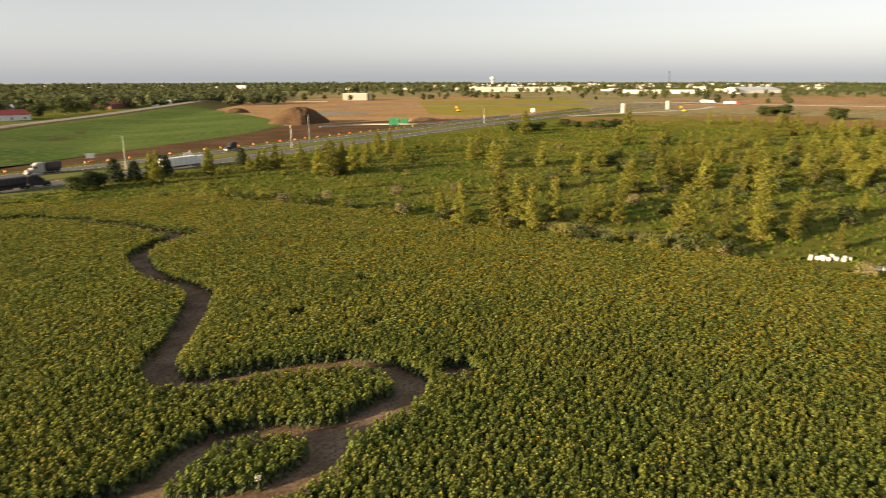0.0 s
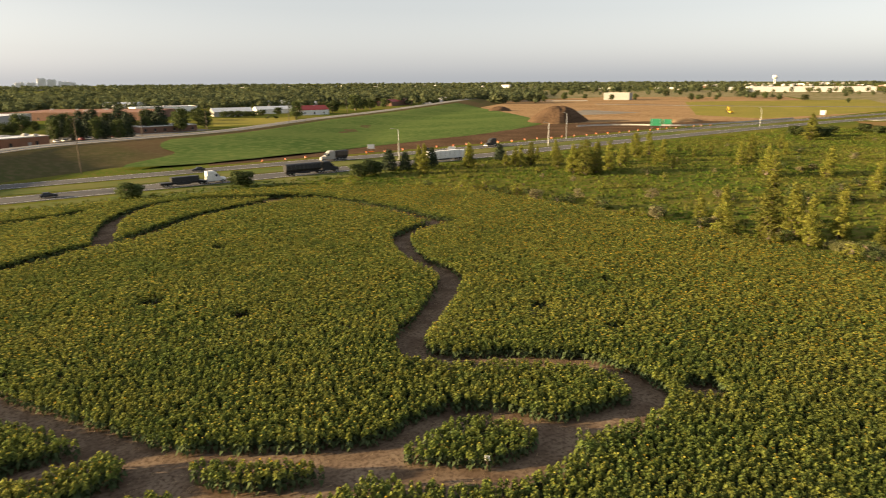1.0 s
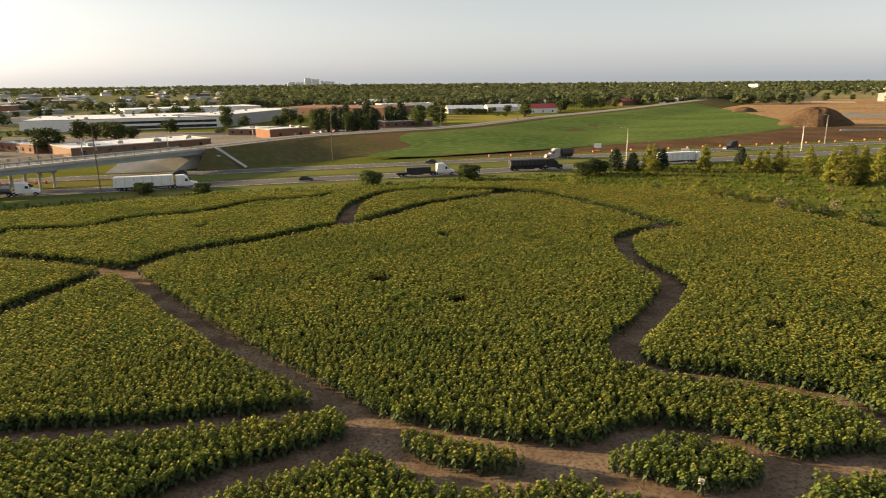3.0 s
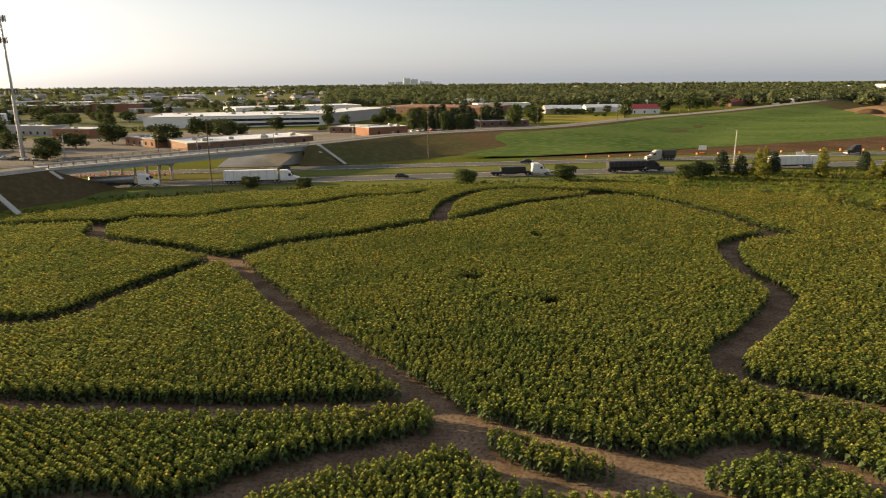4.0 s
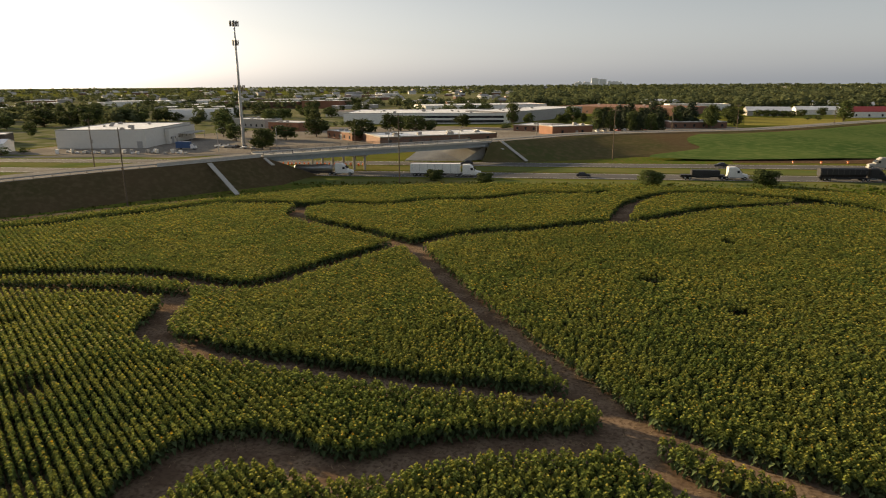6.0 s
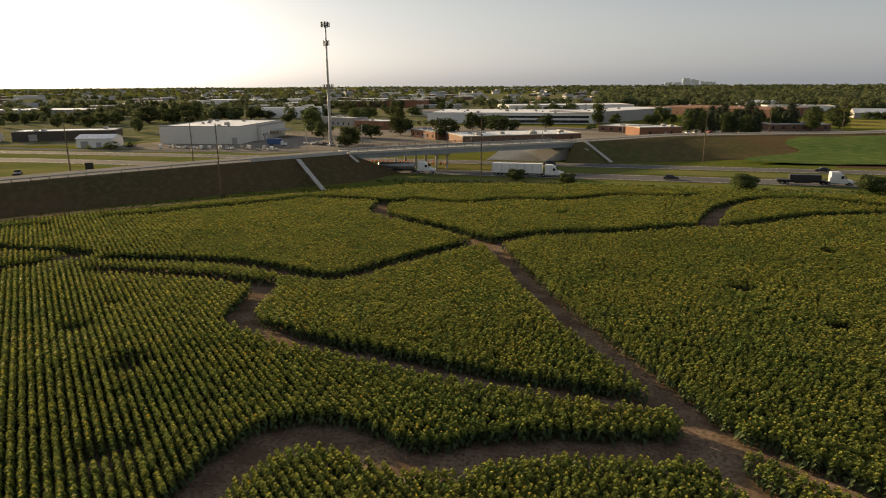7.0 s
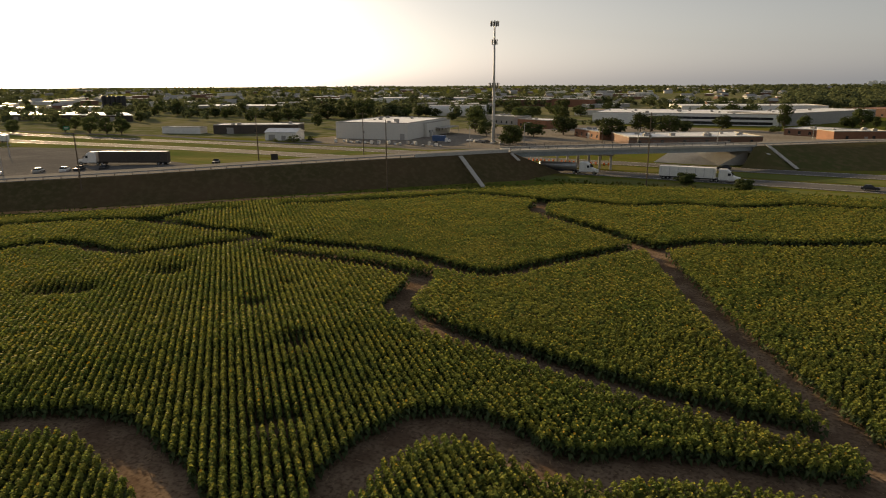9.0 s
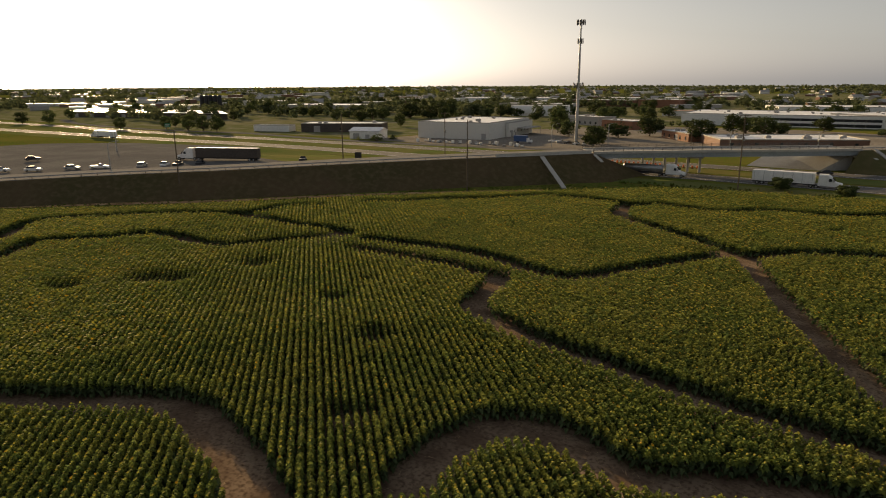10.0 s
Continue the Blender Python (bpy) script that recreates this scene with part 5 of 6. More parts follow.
# ---- poles and lamps ----
def utility_pole(x, y, z, h, arms, heading, label):
    t = thing("utility_pole", pose(x, y, z, 0, 0, heading), label, "utility pole", "utility poles")
    part("pole", rodm((0, 0, -0.4), (0, 0, h), 0.2, 0.12, n=9), M["wood"], t)
    for k in range(arms):
        za = h - 0.5 - 5.2 * k
        c = part("crossarm", boxm(-1.5, -0.18, za - 0.07, 1.5, -0.06, za + 0.07), M["wood"], t)
        for u in (-1.35, -0.7, 0.7, 1.35):
            part("insulator", rodm((u, -0.12, za + 0.07), (u, -0.12, za + 0.3), 0.06, 0.04, n=6), M["grey"], c)
    if arms:
        part("transformer", rodm((0.32, 0, h - 7.2), (0.32, 0, h - 6.2), 0.22, n=10), GRY, t, "grey pole transformer")
    return t


utility_pole(-99.3, 145.2, 0, 19.5, 0, 0, "tall bare wooden pole at the foot of the embankment")
utility_pole(-40.4, 190.5, 0, 20.6, 2, 35, "wooden utility pole with two crossarms by the highway")
utility_pole(-157, 95.6, 0, 17.6, 0, 0, "tall bare wooden pole at the foot of the embankment")
utility_pole(-147, 146, 5.4, 14.5, 0, 0, "wooden pole beside the raised road")
utility_pole(-138.2, 188, 1, 18, 1, 30, "wooden pole behind the raised road")
utility_pole(29.3, 257.4, 0, 19.2, 1, 30, "wooden utility pole on the dry slope")
utility_pole(66, 336, 4.5, 13, 1, 30, "wooden utility pole beside the road")
utility_pole(102, 356, 4.5, 13, 1, 30, "wooden utility pole beside the road")
utility_pole(170, 408, 4, 12, 1, 40, "wooden utility pole beside the road")
utility_pole(250, 480, 4, 12, 1, 40, "wooden utility pole beside the road")
utility_pole(-70, 248, 0, 12, 0, 0, "thin wooden pole near the bridge")


def street_lamp(x, y, z, h, heading, label):
    t = thing("street_lamp", pose(x, y, z, 0, 0, heading), label, "street lamp", "highway lamps")
    part("foot", rodm((0, 0, -0.3), (0, 0, 0.5), 0.28, n=10), M["concrete"], t)
    part("pole", rodm((0, 0, 0.5), (0, 0, h - 0.6), 0.2, 0.12, n=10), M["steel"], t)
    bm = bmesh.new()
    for (x0, z0), (x1, z1) in (((0, h - 0.7), (0.8, h - 0.25)), ((0.8, h - 0.25), (2.6, h))):
        rod(bm, (x0, 0, z0), (x1, 0, z1), 0.06, 0.05, n=8)
    part("arm", bm, M["steel"], t)
    part("lamp_head", boxm(2.5, -0.17, h - 0.07, 3.3, 0.17, h + 0.1, bevel=0.05), M["grey"], t)
    return t


street_lamp(138.5, 222.5, 0, 12.6, 170, "tall steel highway lamp with a single arm")
street_lamp(225.6, 226, 0, 11.3, 170, "tall steel highway lamp with a single arm")
street_lamp(261.4, 248.5, 0, 13.7, 190, "tall steel highway lamp with a single arm")
street_lamp(430, 233, 0, 12, 170, "tall steel highway lamp with a single arm")
street_lamp(-191, 95, 5, 8.0, 90, "slim parking lot lamp")
street_lamp(-247, 126, 4.6, 8.0, 90, "slim parking lot lamp")
for x, y in ((-120, 292), (-64, 281), (-34, 290), (-140, 274), (0, 330)):
    street_lamp(x, y, 0, 10.5, 40, "slim steel yard lamp")


# ---- vehicles ----
def wheel(t, x, y, r, w=0.3):
    side = 1 if y > 0 else -1
    tyre = rodm((x, y - w / 2, r), (x, y + w / 2, r), r, n=14)
    p = part("wheel", tyre, M["rubber"], t)
    part("rim", rodm((x, y + side * (w / 2 - 0.02), r), (x, y + side * (w / 2 + 0.012), r), r * 0.55, n=10), M["steel"], p, "steel rim")


def cab(t, x, paint_m, sleeper=2.2):
    """A long-nosed tractor whose front bumper is at x + 7."""
    secs = []
    for u, w, z in ((0, 1.22, 3.9), (sleeper, 1.24, 3.95), (sleeper + 0.9, 1.2, 3.3), (sleeper + 1.8, 1.15, 2.3), (sleeper + 2.0, 1.08, 1.95), (sleeper + 3.6, 0.95, 1.65)):
        secs.append([(x + u, -w, 0.75), (x + u, w, 0.75), (x + u, w, z - 0.3), (x + u, w - 0.3, z), (x + u, -w + 0.3, z), (x + u, -w, z - 0.3)])
    part("cab", loft(secs), paint_m, t)
    part("windscreen", boxm(0, -0.95, 0, 0.05, 0.95, 1.15, pose(x + sleeper + 1.82, 0, 2.25, 0, -41, 0)), M["glass"], t, "dark windscreen")
    for s in (-1, 1):
        part("side_window", boxm(x + sleeper + 0.3, s * 1.255 - 0.02, 2.1, x + sleeper + 1.1, s * 1.255 + 0.02, 2.85), M["glass"], t)
        part("fuel_tank", rodm((x + 0.5, s * 0.95, 0.75), (x + 2.3, s * 0.95, 0.75), 0.32, n=12), M["steel"], t)
        part("mirror", boxm(x + sleeper + 1.5, s * 1.45 - 0.06, 2.1, x + sleeper + 1.65, s * 1.45 + 0.06, 2.8), M["dark"], t)
    part("bumper", boxm(x + sleeper + 3.55, -1.15, 0.4, x + sleeper + 3.85, 1.15, 0.85, bevel=0.08), M["steel"], t)
    part("chassis", boxm(x - 2.2, -0.5, 0.6, x + sleeper + 3.5, 0.5, 0.95), M["dark"], t)
    for xx in (x + sleeper + 2.7, x - 0.4, x - 1.75):
        for s in (-1, 1):
            wheel(t, xx, s * 1.02, 0.52, 0.34)


def lorry(kind, x, y, z, heading, paint_m, cab_m, label, length=16.0):
    t = thing("semi_truck", pose(x, y, z, 0, 0, heading), label, "truck")
    if kind == "box":
        part("trailer", boxm(-length, -1.28, 1.05, 0, 1.28, 4.05, bevel=0.06), paint_m, t)
        for i in range(7):
            u = -length + 0.6 + i * (length - 1.2) / 6
            part("trailer_rib", boxm(u - 0.05, -1.3, 1.1, u + 0.05, -1.281, 4.0), M["steel"], t)
        part("trailer_roof", boxm(-length + 0.05, -1.22, 4.051, -0.05, 1.22, 4.09), M["roof"], t, "pale sheet roof")
        for w0 in (-1.15, 0.05):
            part("rear_door", boxm(-length - 0.04, w0, 1.15, -length - 0.002, w0 + 1.1, 3.95), paint_m, t)
        part("rear_bumper", boxm(-length - 0.1, -1.1, 0.5, -length + 0.05, 1.1, 0.62), M["steel"], t)
    elif kind == "hopper":
        part("trailer", loft([[(u, -w, 1.3), (u, w, 1.3), (u, 1.28, 2.0), (u, 1.28, 3.6), (u, -1.28, 3.6), (u, -1.28, 2.0)] for u, w in ((-length, 0.7), (0, 0.7))]), paint_m, t)
        for i in range(9):
            u = -length + 0.3 + i * (length - 0.6) / 8
            part("side_stake", boxm(u - 0.06, -1.33, 2.0, u + 0.06, -1.282, 3.55), M["rail"], t)
        part("tarp", loft([[(u, -1.3, 3.55), (u, -0.6, 3.85), (u, 0.6, 3.85), (u, 1.3, 3.55)] for u in (-length - 0.05, 0.05)]), M["dark"], t, "black roll tarp")
    elif kind == "tank":
        part("trailer", loft([[(u, r * math.cos(a), 2.35 + r * math.sin(a)) for a in np.linspace(0, 2 * math.pi, 16, endpoint=False)] for u, r in ((-length, 0.7), (-length + 0.35, 1.12), (-0.4, 1.12), (0, 0.7))]), M["steel"], t, "polished tank")
    elif kind == "flat":
        part("trailer", boxm(-length, -1.28, 1.2, 0, 1.28, 1.45), M["dark"], t)
        part("load", boxm(-length * 0.75, -1.15, 1.45, -1.5, 1.15, 2.9, bevel=0.08), M["dark"], t, "dark tarped load")
    if kind != "none":
        part("trailer_frame", boxm(-length, -0.5, 0.7, -0.4, 0.5, 1.2), M["dark"], t)
        for xx in (-length + 1.4, -length + 2.7):
            for s in (-1, 1):
                wheel(t, xx, s * 1.02, 0.52, 0.34)
        part("side_skirt", boxm(-length + 4.5, -1.26, 0.55, -4.2, -1.22, 1.15), M["dark"], t)
    cab(t, 0.9, cab_m)
    return t


ROAD_Z = 0.06
lorry("box", -24.0, 207.0, ROAD_Z, 1, WHITE, WHITE, "white box-trailer semi truck driving on the highway")
lorry("flat", 57.0, 207.6, ROAD_Z, 1, M["dark"], WHITE, "flatbed semi truck with a white cab and dark load", 13)
lorry("hopper", 97.0, 208.0, ROAD_Z, 1, M["dark"], M["dark"], "black hopper semi truck on the highway", 13)
lorry("box", 158.0, 208.6, ROAD_Z, 1, WHITE, WHITE, "white box-trailer semi truck by the bushes", 15)
lorry("tank", -66.0, 206.5, ROAD_Z, 2, WHITE, WHITE, "silver tanker semi truck near the bridge", 13)
lorry("box", -187.5, 121.5, 5.35, 206, M["darkwall"], WHITE, "parked semi truck with a long dark trailer on the lot", 21)
lorry("box", -372.0, 181.0, ROAD_Z + 0.2, -173, WHITE, WHITE, "white semi truck far along the highway", 14)
lorry("box", 905.0, 160.0, 0.1, 240, WHITE, WHITE, "far white semi truck on the cross road", 16)
lorry("box", 868.0, 125.0, 0.1, 240, WHITE, M["red"], "far white semi truck with a red cab", 16)


def car(x, y, z, heading, paint_m, label, kind="car"):
    t = thing("pickup_truck" if kind == "pickup" else "car", pose(x, y, z, 0, 0, heading), label, "pickup" if kind == "pickup" else "car")
    L = 2.7 if kind == "pickup" else 2.25
    part("body", loft([[(u, -w, 0.35), (u, w, 0.35), (u, w, h - 0.12), (u, w - 0.1, h), (u, -w + 0.1, h), (u, -w, h - 0.12)] for u, w, h in ((-L, 0.82, 0.9), (-L + 0.25, 0.92, 1.0), (0.9, 0.93, 1.02), (L - 0.3, 0.88, 0.9), (L, 0.75, 0.7))]), paint_m, t)
    c0, c1 = (-0.4, 1.1) if kind == "pickup" else (-1.7, 1.0)
    part("cabin", loft([[(u, -w, z0), (u, w, z0), (u, w - 0.12, z1), (u, -w + 0.12, z1)] for u, w, z0, z1 in ((c0, 0.85, 1.0, 1.02), (c0 + 0.45, 0.84, 1.0, 1.5), (c1 - 0.75, 0.84, 1.0, 1.52), (c1, 0.85, 1.0, 1.03))]), M["glass"], t, "dark glass cabin")
    part("roof", boxm(c0 + 0.45, -0.7, 1.5, c1 - 0.75, 0.7, 1.56, bevel=0.03), paint_m, t)
    for u in (-L + 0.85, L - 0.85):
        for s in (-1, 1):
            wheel(t, u, s * 0.84, 0.33, 0.22)
    return t


car(64, 238.5, ROAD_Z, 180, M["dark"], "dark saloon car on the far carriageway")
car(165, 242, ROAD_Z, 180, M["dark"], "dark saloon car on the far carriageway")
car(-25, 237.5, ROAD_Z, 180, M["dark"], "dark saloon car near the bridge")
car(15, 209, ROAD_Z, 0, M["dark"], "dark saloon car on the near carriageway")
lorry("none", 205.0, 240.5, ROAD_Z, 182, M["dark"], M["dark"], "dark dump truck on the far carriageway")
lorry("hopper", 118.0, 237.5, ROAD_Z, 180, M["darkwall"], M["grey"], "dark dump truck beside the dirt strip", 5)
for i, (x, y, h, m) in enumerate(((-212, 74, 40, WHITE), (-205, 80, 40, WHITE), (-199, 88, 40, M["steel"]), (-195, 94, 40, WHITE), (-235, 92, 60, M["dark"]), (-178, 116, 130, M["dark"]), (-160, 141, 130, M["dark"]), (-188, 103, 130, M["steel"]), (-184, 108, 130, WHITE), (-182, 111, 130, M["dark"]))):
    car(x, y, 5.0, h, m, "parked car on the worn lot" if i % 3 else "parked pickup on the worn lot", "car" if i % 3 else "pickup")
for i in range(9):
    car(36 + i * 4.2, 402 + i * 2.0 + (i % 3), 0.04, 100 + 5 * (i % 4), (WHITE, M["steel"], M["dark"], M["red"])[i % 4], "parked car in the office yard")
for i in range(5):
    car(-150 + i * 5, 296 - i * 2, 0.04, 30 + 20 * i, (WHITE, M["steel"], M["dark"])[i % 3], "parked pickup in the warehouse yard", "pickup")


def box_truck(x, y, heading):
    t = thing("box_truck", pose(x, y, 0.04, 0, 0, heading), "white box truck with a blue body by the warehouse", "truck")
    part("box_body", boxm(-6.5, -1.25, 0.9, 0, 1.25, 3.7, bevel=0.05), paint("blue_paint", (0.05, 0.10, 0.22)), t, "dull blue box body")
    part("cab", loft([[(u, -1.1, 0.6), (u, 1.1, 0.6), (u, 1.0, z), (u, -1.0, z)] for u, z in ((0.1, 2.5), (1.2, 2.5), (1.8, 1.7), (2.5, 1.5))]), WHITE, t)
    part("windscreen", boxm(0, -0.9, 0, 0.04, 0.9, 0.9, pose(1.82, 0, 1.72, 0, -36, 0)), M["glass"], t)
    for u in (-5, 1.5):
        for s in (-1, 1):
            wheel(t, u, s * 1.0, 0.45)
    return t


box_truck(-158, 283, 10)


def pallet_stack(x, y, h, m, turn, label):
    """A wrapped load on a slatted pallet."""
    t = thing("pallet_stack", pose(x, y, 0.04, 0, 0, turn), label, "pallet stack", "stacks in the warehouse yard")
    for u in (-0.5, 0, 0.5):
        part("bearer", boxm(u - 0.06, -0.6, 0, u + 0.06, 0.6, 0.1), M["wood"], t)
    part("deck", boxm(-0.62, -0.62, 0.101, 0.62, 0.62, 0.15), M["wood"], t)
    part("wrapped_load", boxm(-0.6, -0.6, 0.151, 0.6, 0.6, h, bevel=0.06), m, t)


stacks = random.Random(31)
for i in range(34):
    u = i / 33
    x, y = -207 + 56 * u + stacks.uniform(-1.5, 1.5), 259.5 + 4.5 * u + stacks.uniform(-2.6, 2.6) + 3
    pallet_stack(x, y, stacks.choice((0.8, 1.2, 1.6, 1.9)), (WHITE, CREAM, GRY, M["steel"])[i % 4], stacks.uniform(0, 90), "pale wrapped load on a wooden pallet")


# ---- small things by the road works and in the field ----
def barrels():
    for i in range(34):
        x = 92 + i * 9.5
        y = 250.5 + 0.012 * (x - 92) + random.uniform(-1, 1)
        t = thing("traffic_barrel", pose(x, y, 0.05), "orange and white traffic barrel beside the works", "traffic barrel", "road works barrels")
        for k, (z0, z1, m) in enumerate(((0, 0.1, M["rubber"]), (0.1, 0.4, M["orangeplastic"]), (0.4, 0.55, WHITE), (0.55, 0.8, M["orangeplastic"]), (0.8, 1.0, M["orangeplastic"]))):
            part(("base", "band", "band", "band", "band")[k], rodm((0, 0, z0), (0, 0, z1), 0.34 if k else 0.42, 0.3 if k else 0.42, n=10), m, t)


barrels()
for i in range(22):
    t = thing("traffic_barrel", pose(-96 + i * 1.6, 231 + random.uniform(-0.6, 0.6), 0.05), "orange traffic barrel stacked in the median", "traffic barrel", "median barrels")
    part("base", rodm((0, 0, -0.05), (0, 0, 0.1), 0.42, n=10), M["rubber"], t)
    part("drum", rodm((0, 0, 0.1), (0, 0, 1.0), 0.34, 0.28, n=10), M["orangeplastic"], t)


def gantry_sign(x, y, heading, w, h, z, m, label):
    t = thing("road_sign", pose(x, y, 0, 0, 0, heading), label, "road sign")
    for u in (-w * 0.35, w * 0.35):
        part("post", boxm(u - 0.09, 0.06, -0.4, u + 0.09, 0.2, z + h), M["steel"], t)
    p = part("panel", boxm(-w / 2, -0.04, z, w / 2, 0.055, z + h, bevel=0.02), m, t)
    if m is M["green"]:
        for k in range(2):
            part("legend", boxm(-w * 0.36, -0.055, z + h * (0.25 + 0.33 * k), w * (0.2 + 0.15 * k), -0.042, z + h * (0.37 + 0.33 * k)), WHITE, p)
    return t


gantry_sign(351, 257.5, 125, 6.8, 4.4, 2.2, M["green"], "green highway direction sign on two posts")
gantry_sign(365.5, 259.5, 125, 5.6, 3.2, 2.4, M["green"], "green highway direction sign on two posts")
gantry_sign(545, 246, 110, 3.6, 3.6, 2.4, WHITE, "white sign seen across the highway")
gantry_sign(-395, 236, 60, 3.4, 2.4, 2.2, M["green"], "green sign beside the far highway")
gantry_sign(-152, 158, 40, 2.2, 2.6, 4.2, M["dark"], "dark back of a road sign above the raised road")


def sign_board(x, y, heading, label):
    t = thing("field_sign", pose(x, y, 0, 0, 0, heading), label, "sign")
    part("stake", boxm(-0.05, -0.05, -0.3, 0.05, 0.05, 1.5), M["wood"], t)
    part("board", boxm(-0.22, -0.08, 1.1, 0.22, -0.052, 1.55), WHITE, t, "plain white board")


sign_board(30.4, 35.9, -40, "small white board on a wooden stake among sunflowers")


def portable_board(x, y, z):
    t = thing("message_trailer", pose(x, y, z, 0, 0, -25), "white portable message board trailer by the works", "sign trailer")
    part("board", boxm(-1.5, -0.1, 1.8, 1.5, 0.1, 3.7, bevel=0.05), WHITE, t)
    part("mast", boxm(-0.1, 0.1, 0.5, 0.1, 0.25, 3.0), M["steel"], t)
    part("trailer", boxm(-1.1, -0.6, 0.35, 1.1, 0.9, 0.75, bevel=0.05), M["orangeplastic"], t)
    for s in (-1, 1):
        part("wheel", rodm((s * 1.15, 0, 0.3), (s * 1.3, 0, 0.3), 0.3, n=12), M["rubber"], t)


portable_board(142.5, 252.0, 0.05)
portable_board(165, 222.5, 0.0)


def hive(x, y, n, turn):
    t = thing("bee_hive", pose(x, y, 0, 0, 0, turn), "stacked white wooden bee hive at the field edge", "bee hive", "bee hives")
    part("stand", boxm(-0.28, -0.28, -0.1, 0.28, 0.28, 0.15), M["wood"], t)
    z = 0.15
    for k in range(n):
        part("box", boxm(-0.3, -0.25, z, 0.3, 0.25, z + 0.3, bevel=0.015), WHITE, t)
        z += 0.303
    part("lid", boxm(-0.33, -0.28, z, 0.33, 0.28, z + 0.08), M["steel"], t)


for i in range(11):
    hive(130.5 + random.uniform(-0.6, 0.6) + 0.25 * i, 3.2 - 0.62 * i + random.uniform(-0.4, 0.4), 2 if i % 3 else 3, random.uniform(-20, 20))
for i in range(3):
    hive(128.5 + 0.3 * i, -6.3 - 0.8 * i, 2, 10 * i)


def excavator(x, y):
    t = thing("excavator", pose(x, y, 0, 0, 0, 60), "yellow tracked excavator on the works", "excavator")
    for s in (-1, 1):
        part("track", boxm(-2.2, s * 1.3 - 0.35, -0.05, 2.2, s * 1.3 + 0.35, 0.9, bevel=0.2), M["dark"], t)
    part("body", boxm(-2.2, -1.4, 1.0, 1.4, 1.4, 2.4, bevel=0.1), M["yellow"], t)
    part("cabin", boxm(0.2, 0.2, 2.4, 1.5, 1.35, 3.6, bevel=0.1), M["glass"], t)
    part("boom", boxm(0, -0.25, 0, 5.5, 0.25, 0.6, pose(1.2, -0.3, 1.8, 0, -42, 0)), M["yellow"], t)
    part("stick", boxm(0, -0.2, 0, 3.5, 0.2, 0.4, pose(5.2, -0.3, 5.4, 0, 65, 0)), M["yellow"], t)
    part("bucket", boxm(6.2, -0.8, 1.3, 7.3, 0.2, 2.4, bevel=0.1), M["dark"], t)


excavator(660, 140)
excavator(556, 330)

# ---- trees between the buildings ----
town = random.Random(12)
YARD_TREES = ((-329, 505, 10.6, 21.7), (-299, 501, 9.3, 14.6), (-283, 492, 7.5, 8.5), (-477, 761, 10.2, 19.5), (-483, 842, 8.4, 21.6), (-463, 838, 9.1, 21.5), (-176, 352, 15.1, 11.1), (-247, 494, 10.8, 15.3), (-250, 459, 6.2, 9.5), (-158, 330, 9, 9.7), (-246, 572, 10.5, 19.5), (-186, 446, 12.2, 12.1), (-197, 488, 11.1, 12.6), (-124, 285, 8.9, 9.8), (-129, 298, 8.2, 10.3), (-133, 337, 8, 12.7), (-123, 357, 10.9, 12.3), (-206, 575, 8.3, 11.9), (-177, 558, 9.4, 13.4), (-139, 446, 4.1, 3.8), (-385, 1010, 6.7, 17.2), (-366, 872, 8.7, 22.3), (-364, 1058, 5.3, 21.6), (-450, 890, 7.4, 22.8))
OFFICE_TREES = ((-91, 338, 10.9, 13.1), (-90, 401, 10.8, 11), (-84, 405, 9.2, 10.5), (-72, 390, 10.2, 13.4), (-64, 398, 7.1, 8.2), (-49, 435, 8.8, 9.7), (-16, 456, 15, 8), (-5, 462, 8.4, 7.6), (17, 482, 7.2, 6.4), (26, 489, 12.5, 10.3), (21, 480, 7.8, 5.8), (34, 496, 7, 5.1), (-126, 434, 4.8, 5.2), (-136, 452, 4.2, 5.5), (-243, 884, 7.4, 10.6), (-239, 926, 6.2, 11.1), (-228, 946, 7.9, 11.3), (-173, 830, 9.7, 11.3), (-142, 823, 12.3, 15.5), (-20, 432, 4, 8.9), (-20, 425, 3.6, 6))
ROADSIDE_TREES = ((-409, 243, 8.6, 6.8), (-384, 244, 10.2, 8.6), (-370, 245, 9.8, 8.0), (-357, 246, 10.0, 9.0), (-834, 455, 9.7, 5.7), (-598, 463, 13.1, 8.5), (-521, 418, 13.7, 11.9), (-491, 409, 7.1, 10.4), (-481, 414, 7.6, 11.5), (-472, 419, 7.1, 10.4), (-462, 424, 7.1, 10.4), (-461, 436, 6.2, 10.5), (-443, 434, 6.6, 10.3), (-404, 411, 6.6, 12.5), (-371, 390, 8, 13.6), (-448, 508, 11.2, 22.9), (-293, 347, 8.7, 7), (-571, 622, 5.5, 10.6), (-356, 436, 12.1, 19.1), (-330, 430, 10.8, 13.9), (-318, 436, 15.3, 18.5), (-418, 585, 11.5, 12.5), (-327, 488, 11.5, 17.5), (-449, 722, 11.3, 14.5))
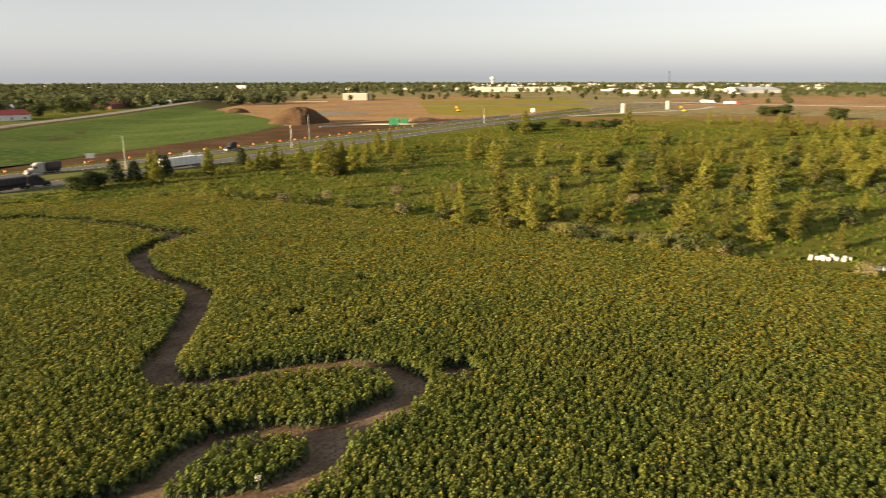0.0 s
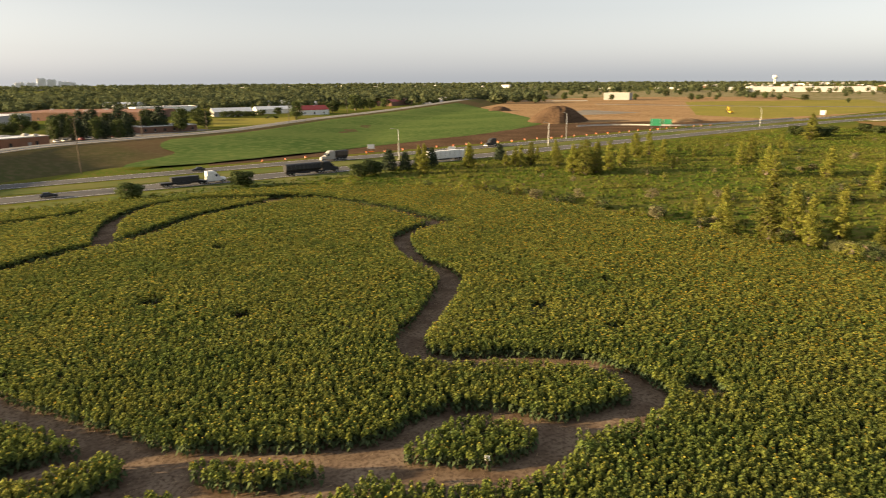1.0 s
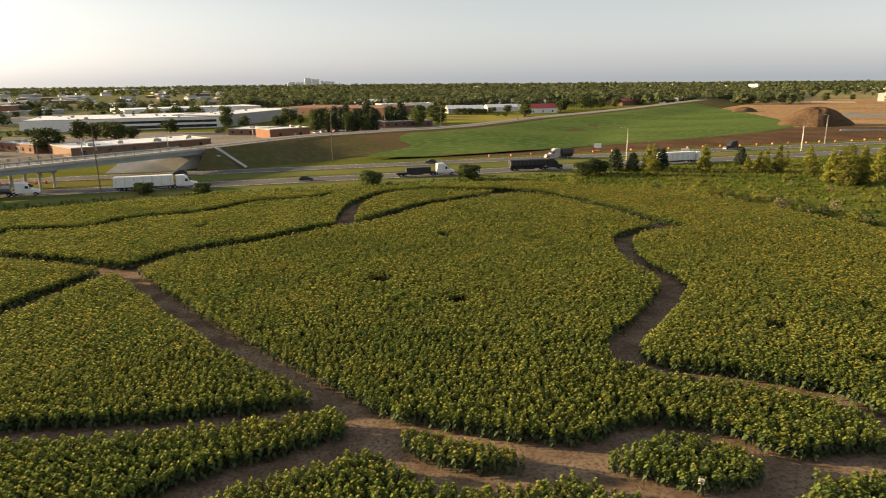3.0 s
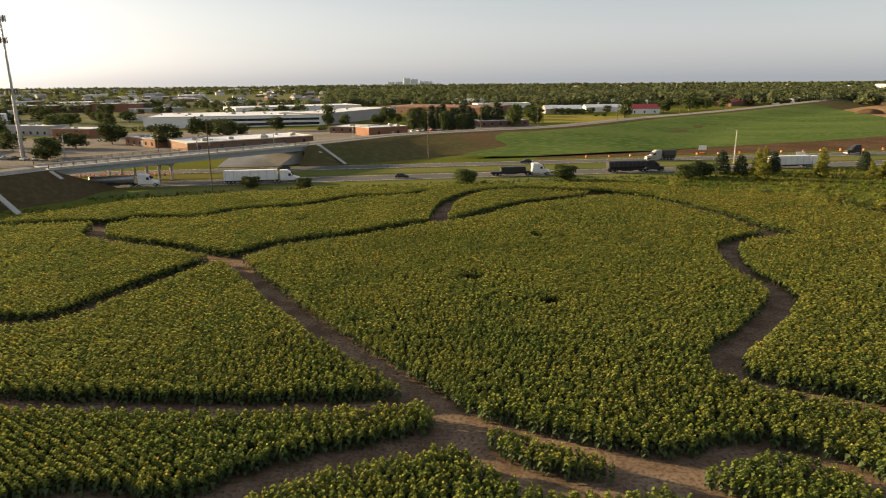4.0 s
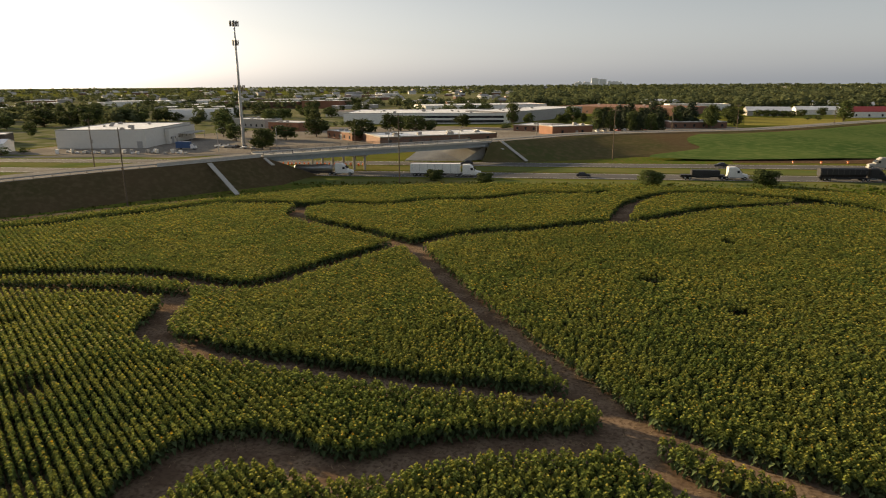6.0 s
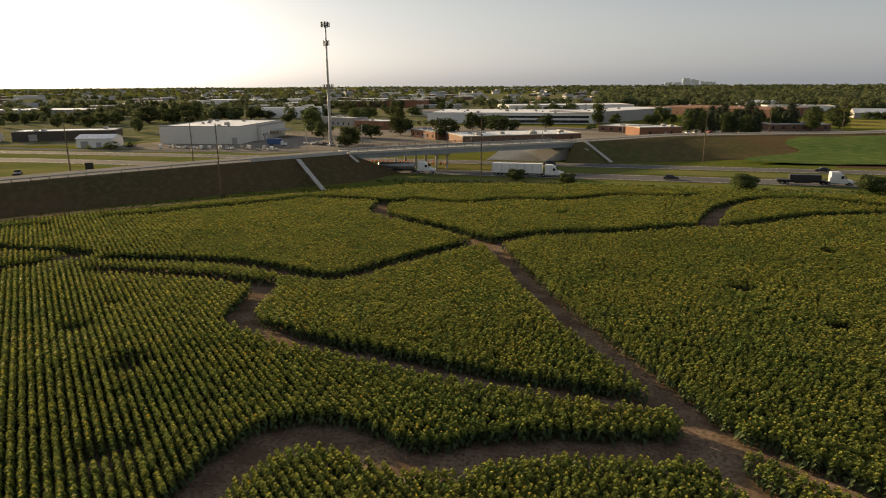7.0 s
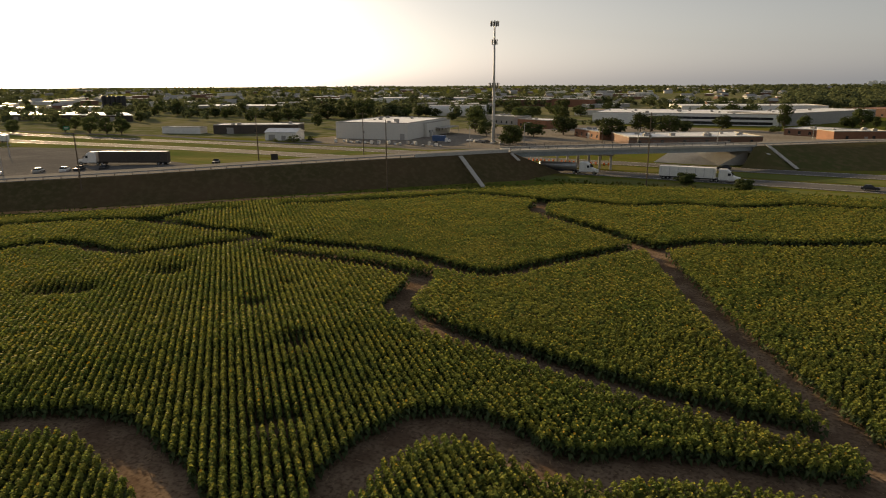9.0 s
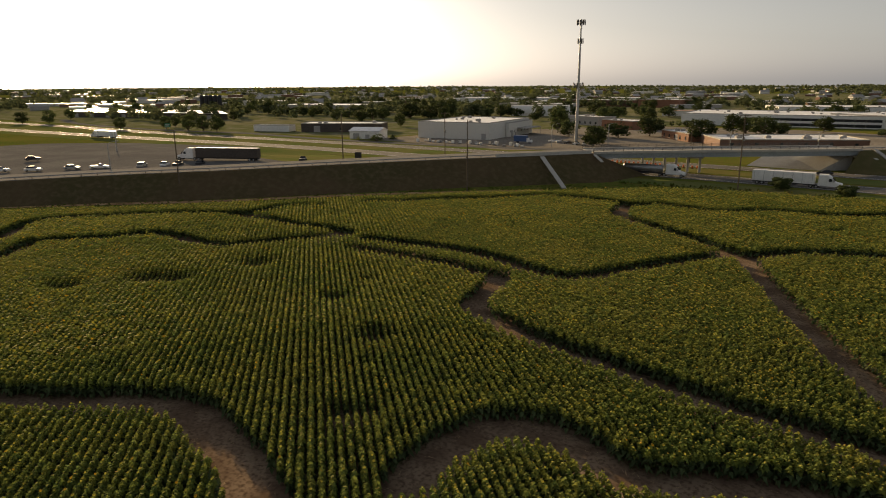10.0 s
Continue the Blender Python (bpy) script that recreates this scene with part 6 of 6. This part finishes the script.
STORE_TREES = ((128, 520, 9, 9), (140, 505, 8, 8), (150, 545, 9, 9), (118, 470, 9, 10), (131, 462, 8, 8), (215, 578, 6, 8), (235, 588, 7, 8), (262, 596, 8, 9), (290, 588, 11, 12), (300, 604, 11, 11), (142, 560, 9, 9), (160, 590, 8, 9), (107, 519, 11.4, 10.8), (108, 436, 14, 9.3), (160, 555, 7.7, 8.9), (223, 521, 13.7, 12.6), (328, 610, 16, 14.1), (359, 773, 11.3, 15.9), (180, 575, 6, 7.2), (186, 572, 6, 7.2), (191, 569, 6, 7.2), (197, 566, 5.5, 7.2), (202, 563, 5.5, 7.2), (203, 532, 4.3, 5.9), (209, 529, 4.3, 5.8), (340, 618, 12, 12), (356, 628, 11, 12), (385, 645, 11, 11), (-560, 215, 9, 9), (-545, 228, 10, 9))
GROVE = ((36, 410, 16.6, 5.1), (37, 420, 14.1, 5.3), (43, 433, 11.4, 5.4), (44, 405, 15.6, 5.1), (49, 414, 13, 5.2), (55, 427, 15.5, 5.4), (55, 399, 14.5, 5.1), (61, 409, 12, 5.2), (67, 421, 14.4, 5.4), (66, 396, 13.5, 5.1), (72, 405, 16, 5.2))
for x, y, h, w in YARD_TREES + OFFICE_TREES + ROADSIDE_TREES + STORE_TREES:
    if h > 4.5:
        plant_tree(BROAD, x, y, 0, h * 1.16, 10, "trees between the workshops", wide=w / 7.4)
    else:
        plant_tree(BUSH[:1], x, y, 0, h, 3, "bushes between the workshops", wide=w / 4.2)
for x, y, h, w in ((-239, 250, 2.3, 3.5), (-229, 253, 4, 9.9), (-226, 262, 2.9, 6)):
    plant_tree(BUSH[:2], x, y, 0, h, 3, "bushes between the workshops", wide=w / 4.2)
for x, y, h, w in GROVE:
    plant_tree(PINE if w > 5.15 else BROAD, x, y, 0, h * 0.92, 10, "tall dark trees by the brick office", wide=w / 5.6 if w > 5.15 else w / 6.0)
for i in range(16):
    plant_tree(PINE if i % 2 else BROAD, 42 + i * 4.0 + town.uniform(-1.5, 1.5), 452 + (i % 3) * 6 + town.uniform(-3, 3), 0, town.uniform(10, 16), 10, "tall trees by the brick factory")
for i in range(130):
    h, d = radians(town.uniform(4, 66)), town.uniform(480, 1000)
    if free(-math.sin(h) * d, math.cos(h) * d):
        plant_tree(BROAD, -math.sin(h) * d, math.cos(h) * d, 0, town.uniform(7, 14), 10, "trees across the town")
for i in range(46):
    h, d = radians(town.uniform(-88, -40)), town.uniform(880, 1300)
    if free(-math.sin(h) * d, math.cos(h) * d):
        plant_tree(BROAD, -math.sin(h) * d, math.cos(h) * d, 0, town.uniform(7, 13), 10, "trees by the road works")


# ---- pale cross roads and a crane on the works ----
ribbon("cross_road", [(905.7, 260.8), (923.5, 183.3), (896.9, 111.2), (897.8, 38.1), (898.0, -27.5)], 7.0, 0.09, M["concrete"], "pale concrete cross road beyond the meadow", "road")
ribbon("works_road", [(542.2, 208.8), (580.3, 196.7), (624.6, 178.9), (673.2, 159.4), (740.1, 140.5), (805.5, 139.7)], 4.0, 0.1, M["concrete"], "fresh pale concrete slip road on the works", "road")


def crane(x, y):
    t = thing("crawler_crane", pose(x, y, 0, 0, 0, 20), "dark crawler crane with a raised lattice boom", "crane")
    for k in (-1, 1):
        part("track", boxm(-3.5, k * 2.4 - 0.6, -0.1, 3.5, k * 2.4 + 0.6, 1.3, bevel=0.2), M["dark"], t)
    part("body", boxm(-4, -2, 1.4, 3, 2, 4.2, bevel=0.2), M["red"], t)
    top = Vector((16, 0, 46))
    boom = part("boom", rodm((2, -0.8, 2.5), tuple(top + Vector((0, -0.4, 0))), 0.3), M["dark"], t)
    part("chord", rodm((2, 0.8, 2.5), tuple(top + Vector((0, 0.4, 0))), 0.3), M["dark"], boom)
    for i in range(14):
        u = (i + 0.5) / 14
        p = Vector((2, 0, 2.5)).lerp(top, u)
        part("lacing", rodm((p.x, -0.7, p.z - 0.8), (p.x, 0.7, p.z + 0.8), 0.15), M["dark"], boom)
    part("hook_line", rodm(tuple(top), (16, 0, 20), 0.1), M["dark"], t)


crane(1432, 339)
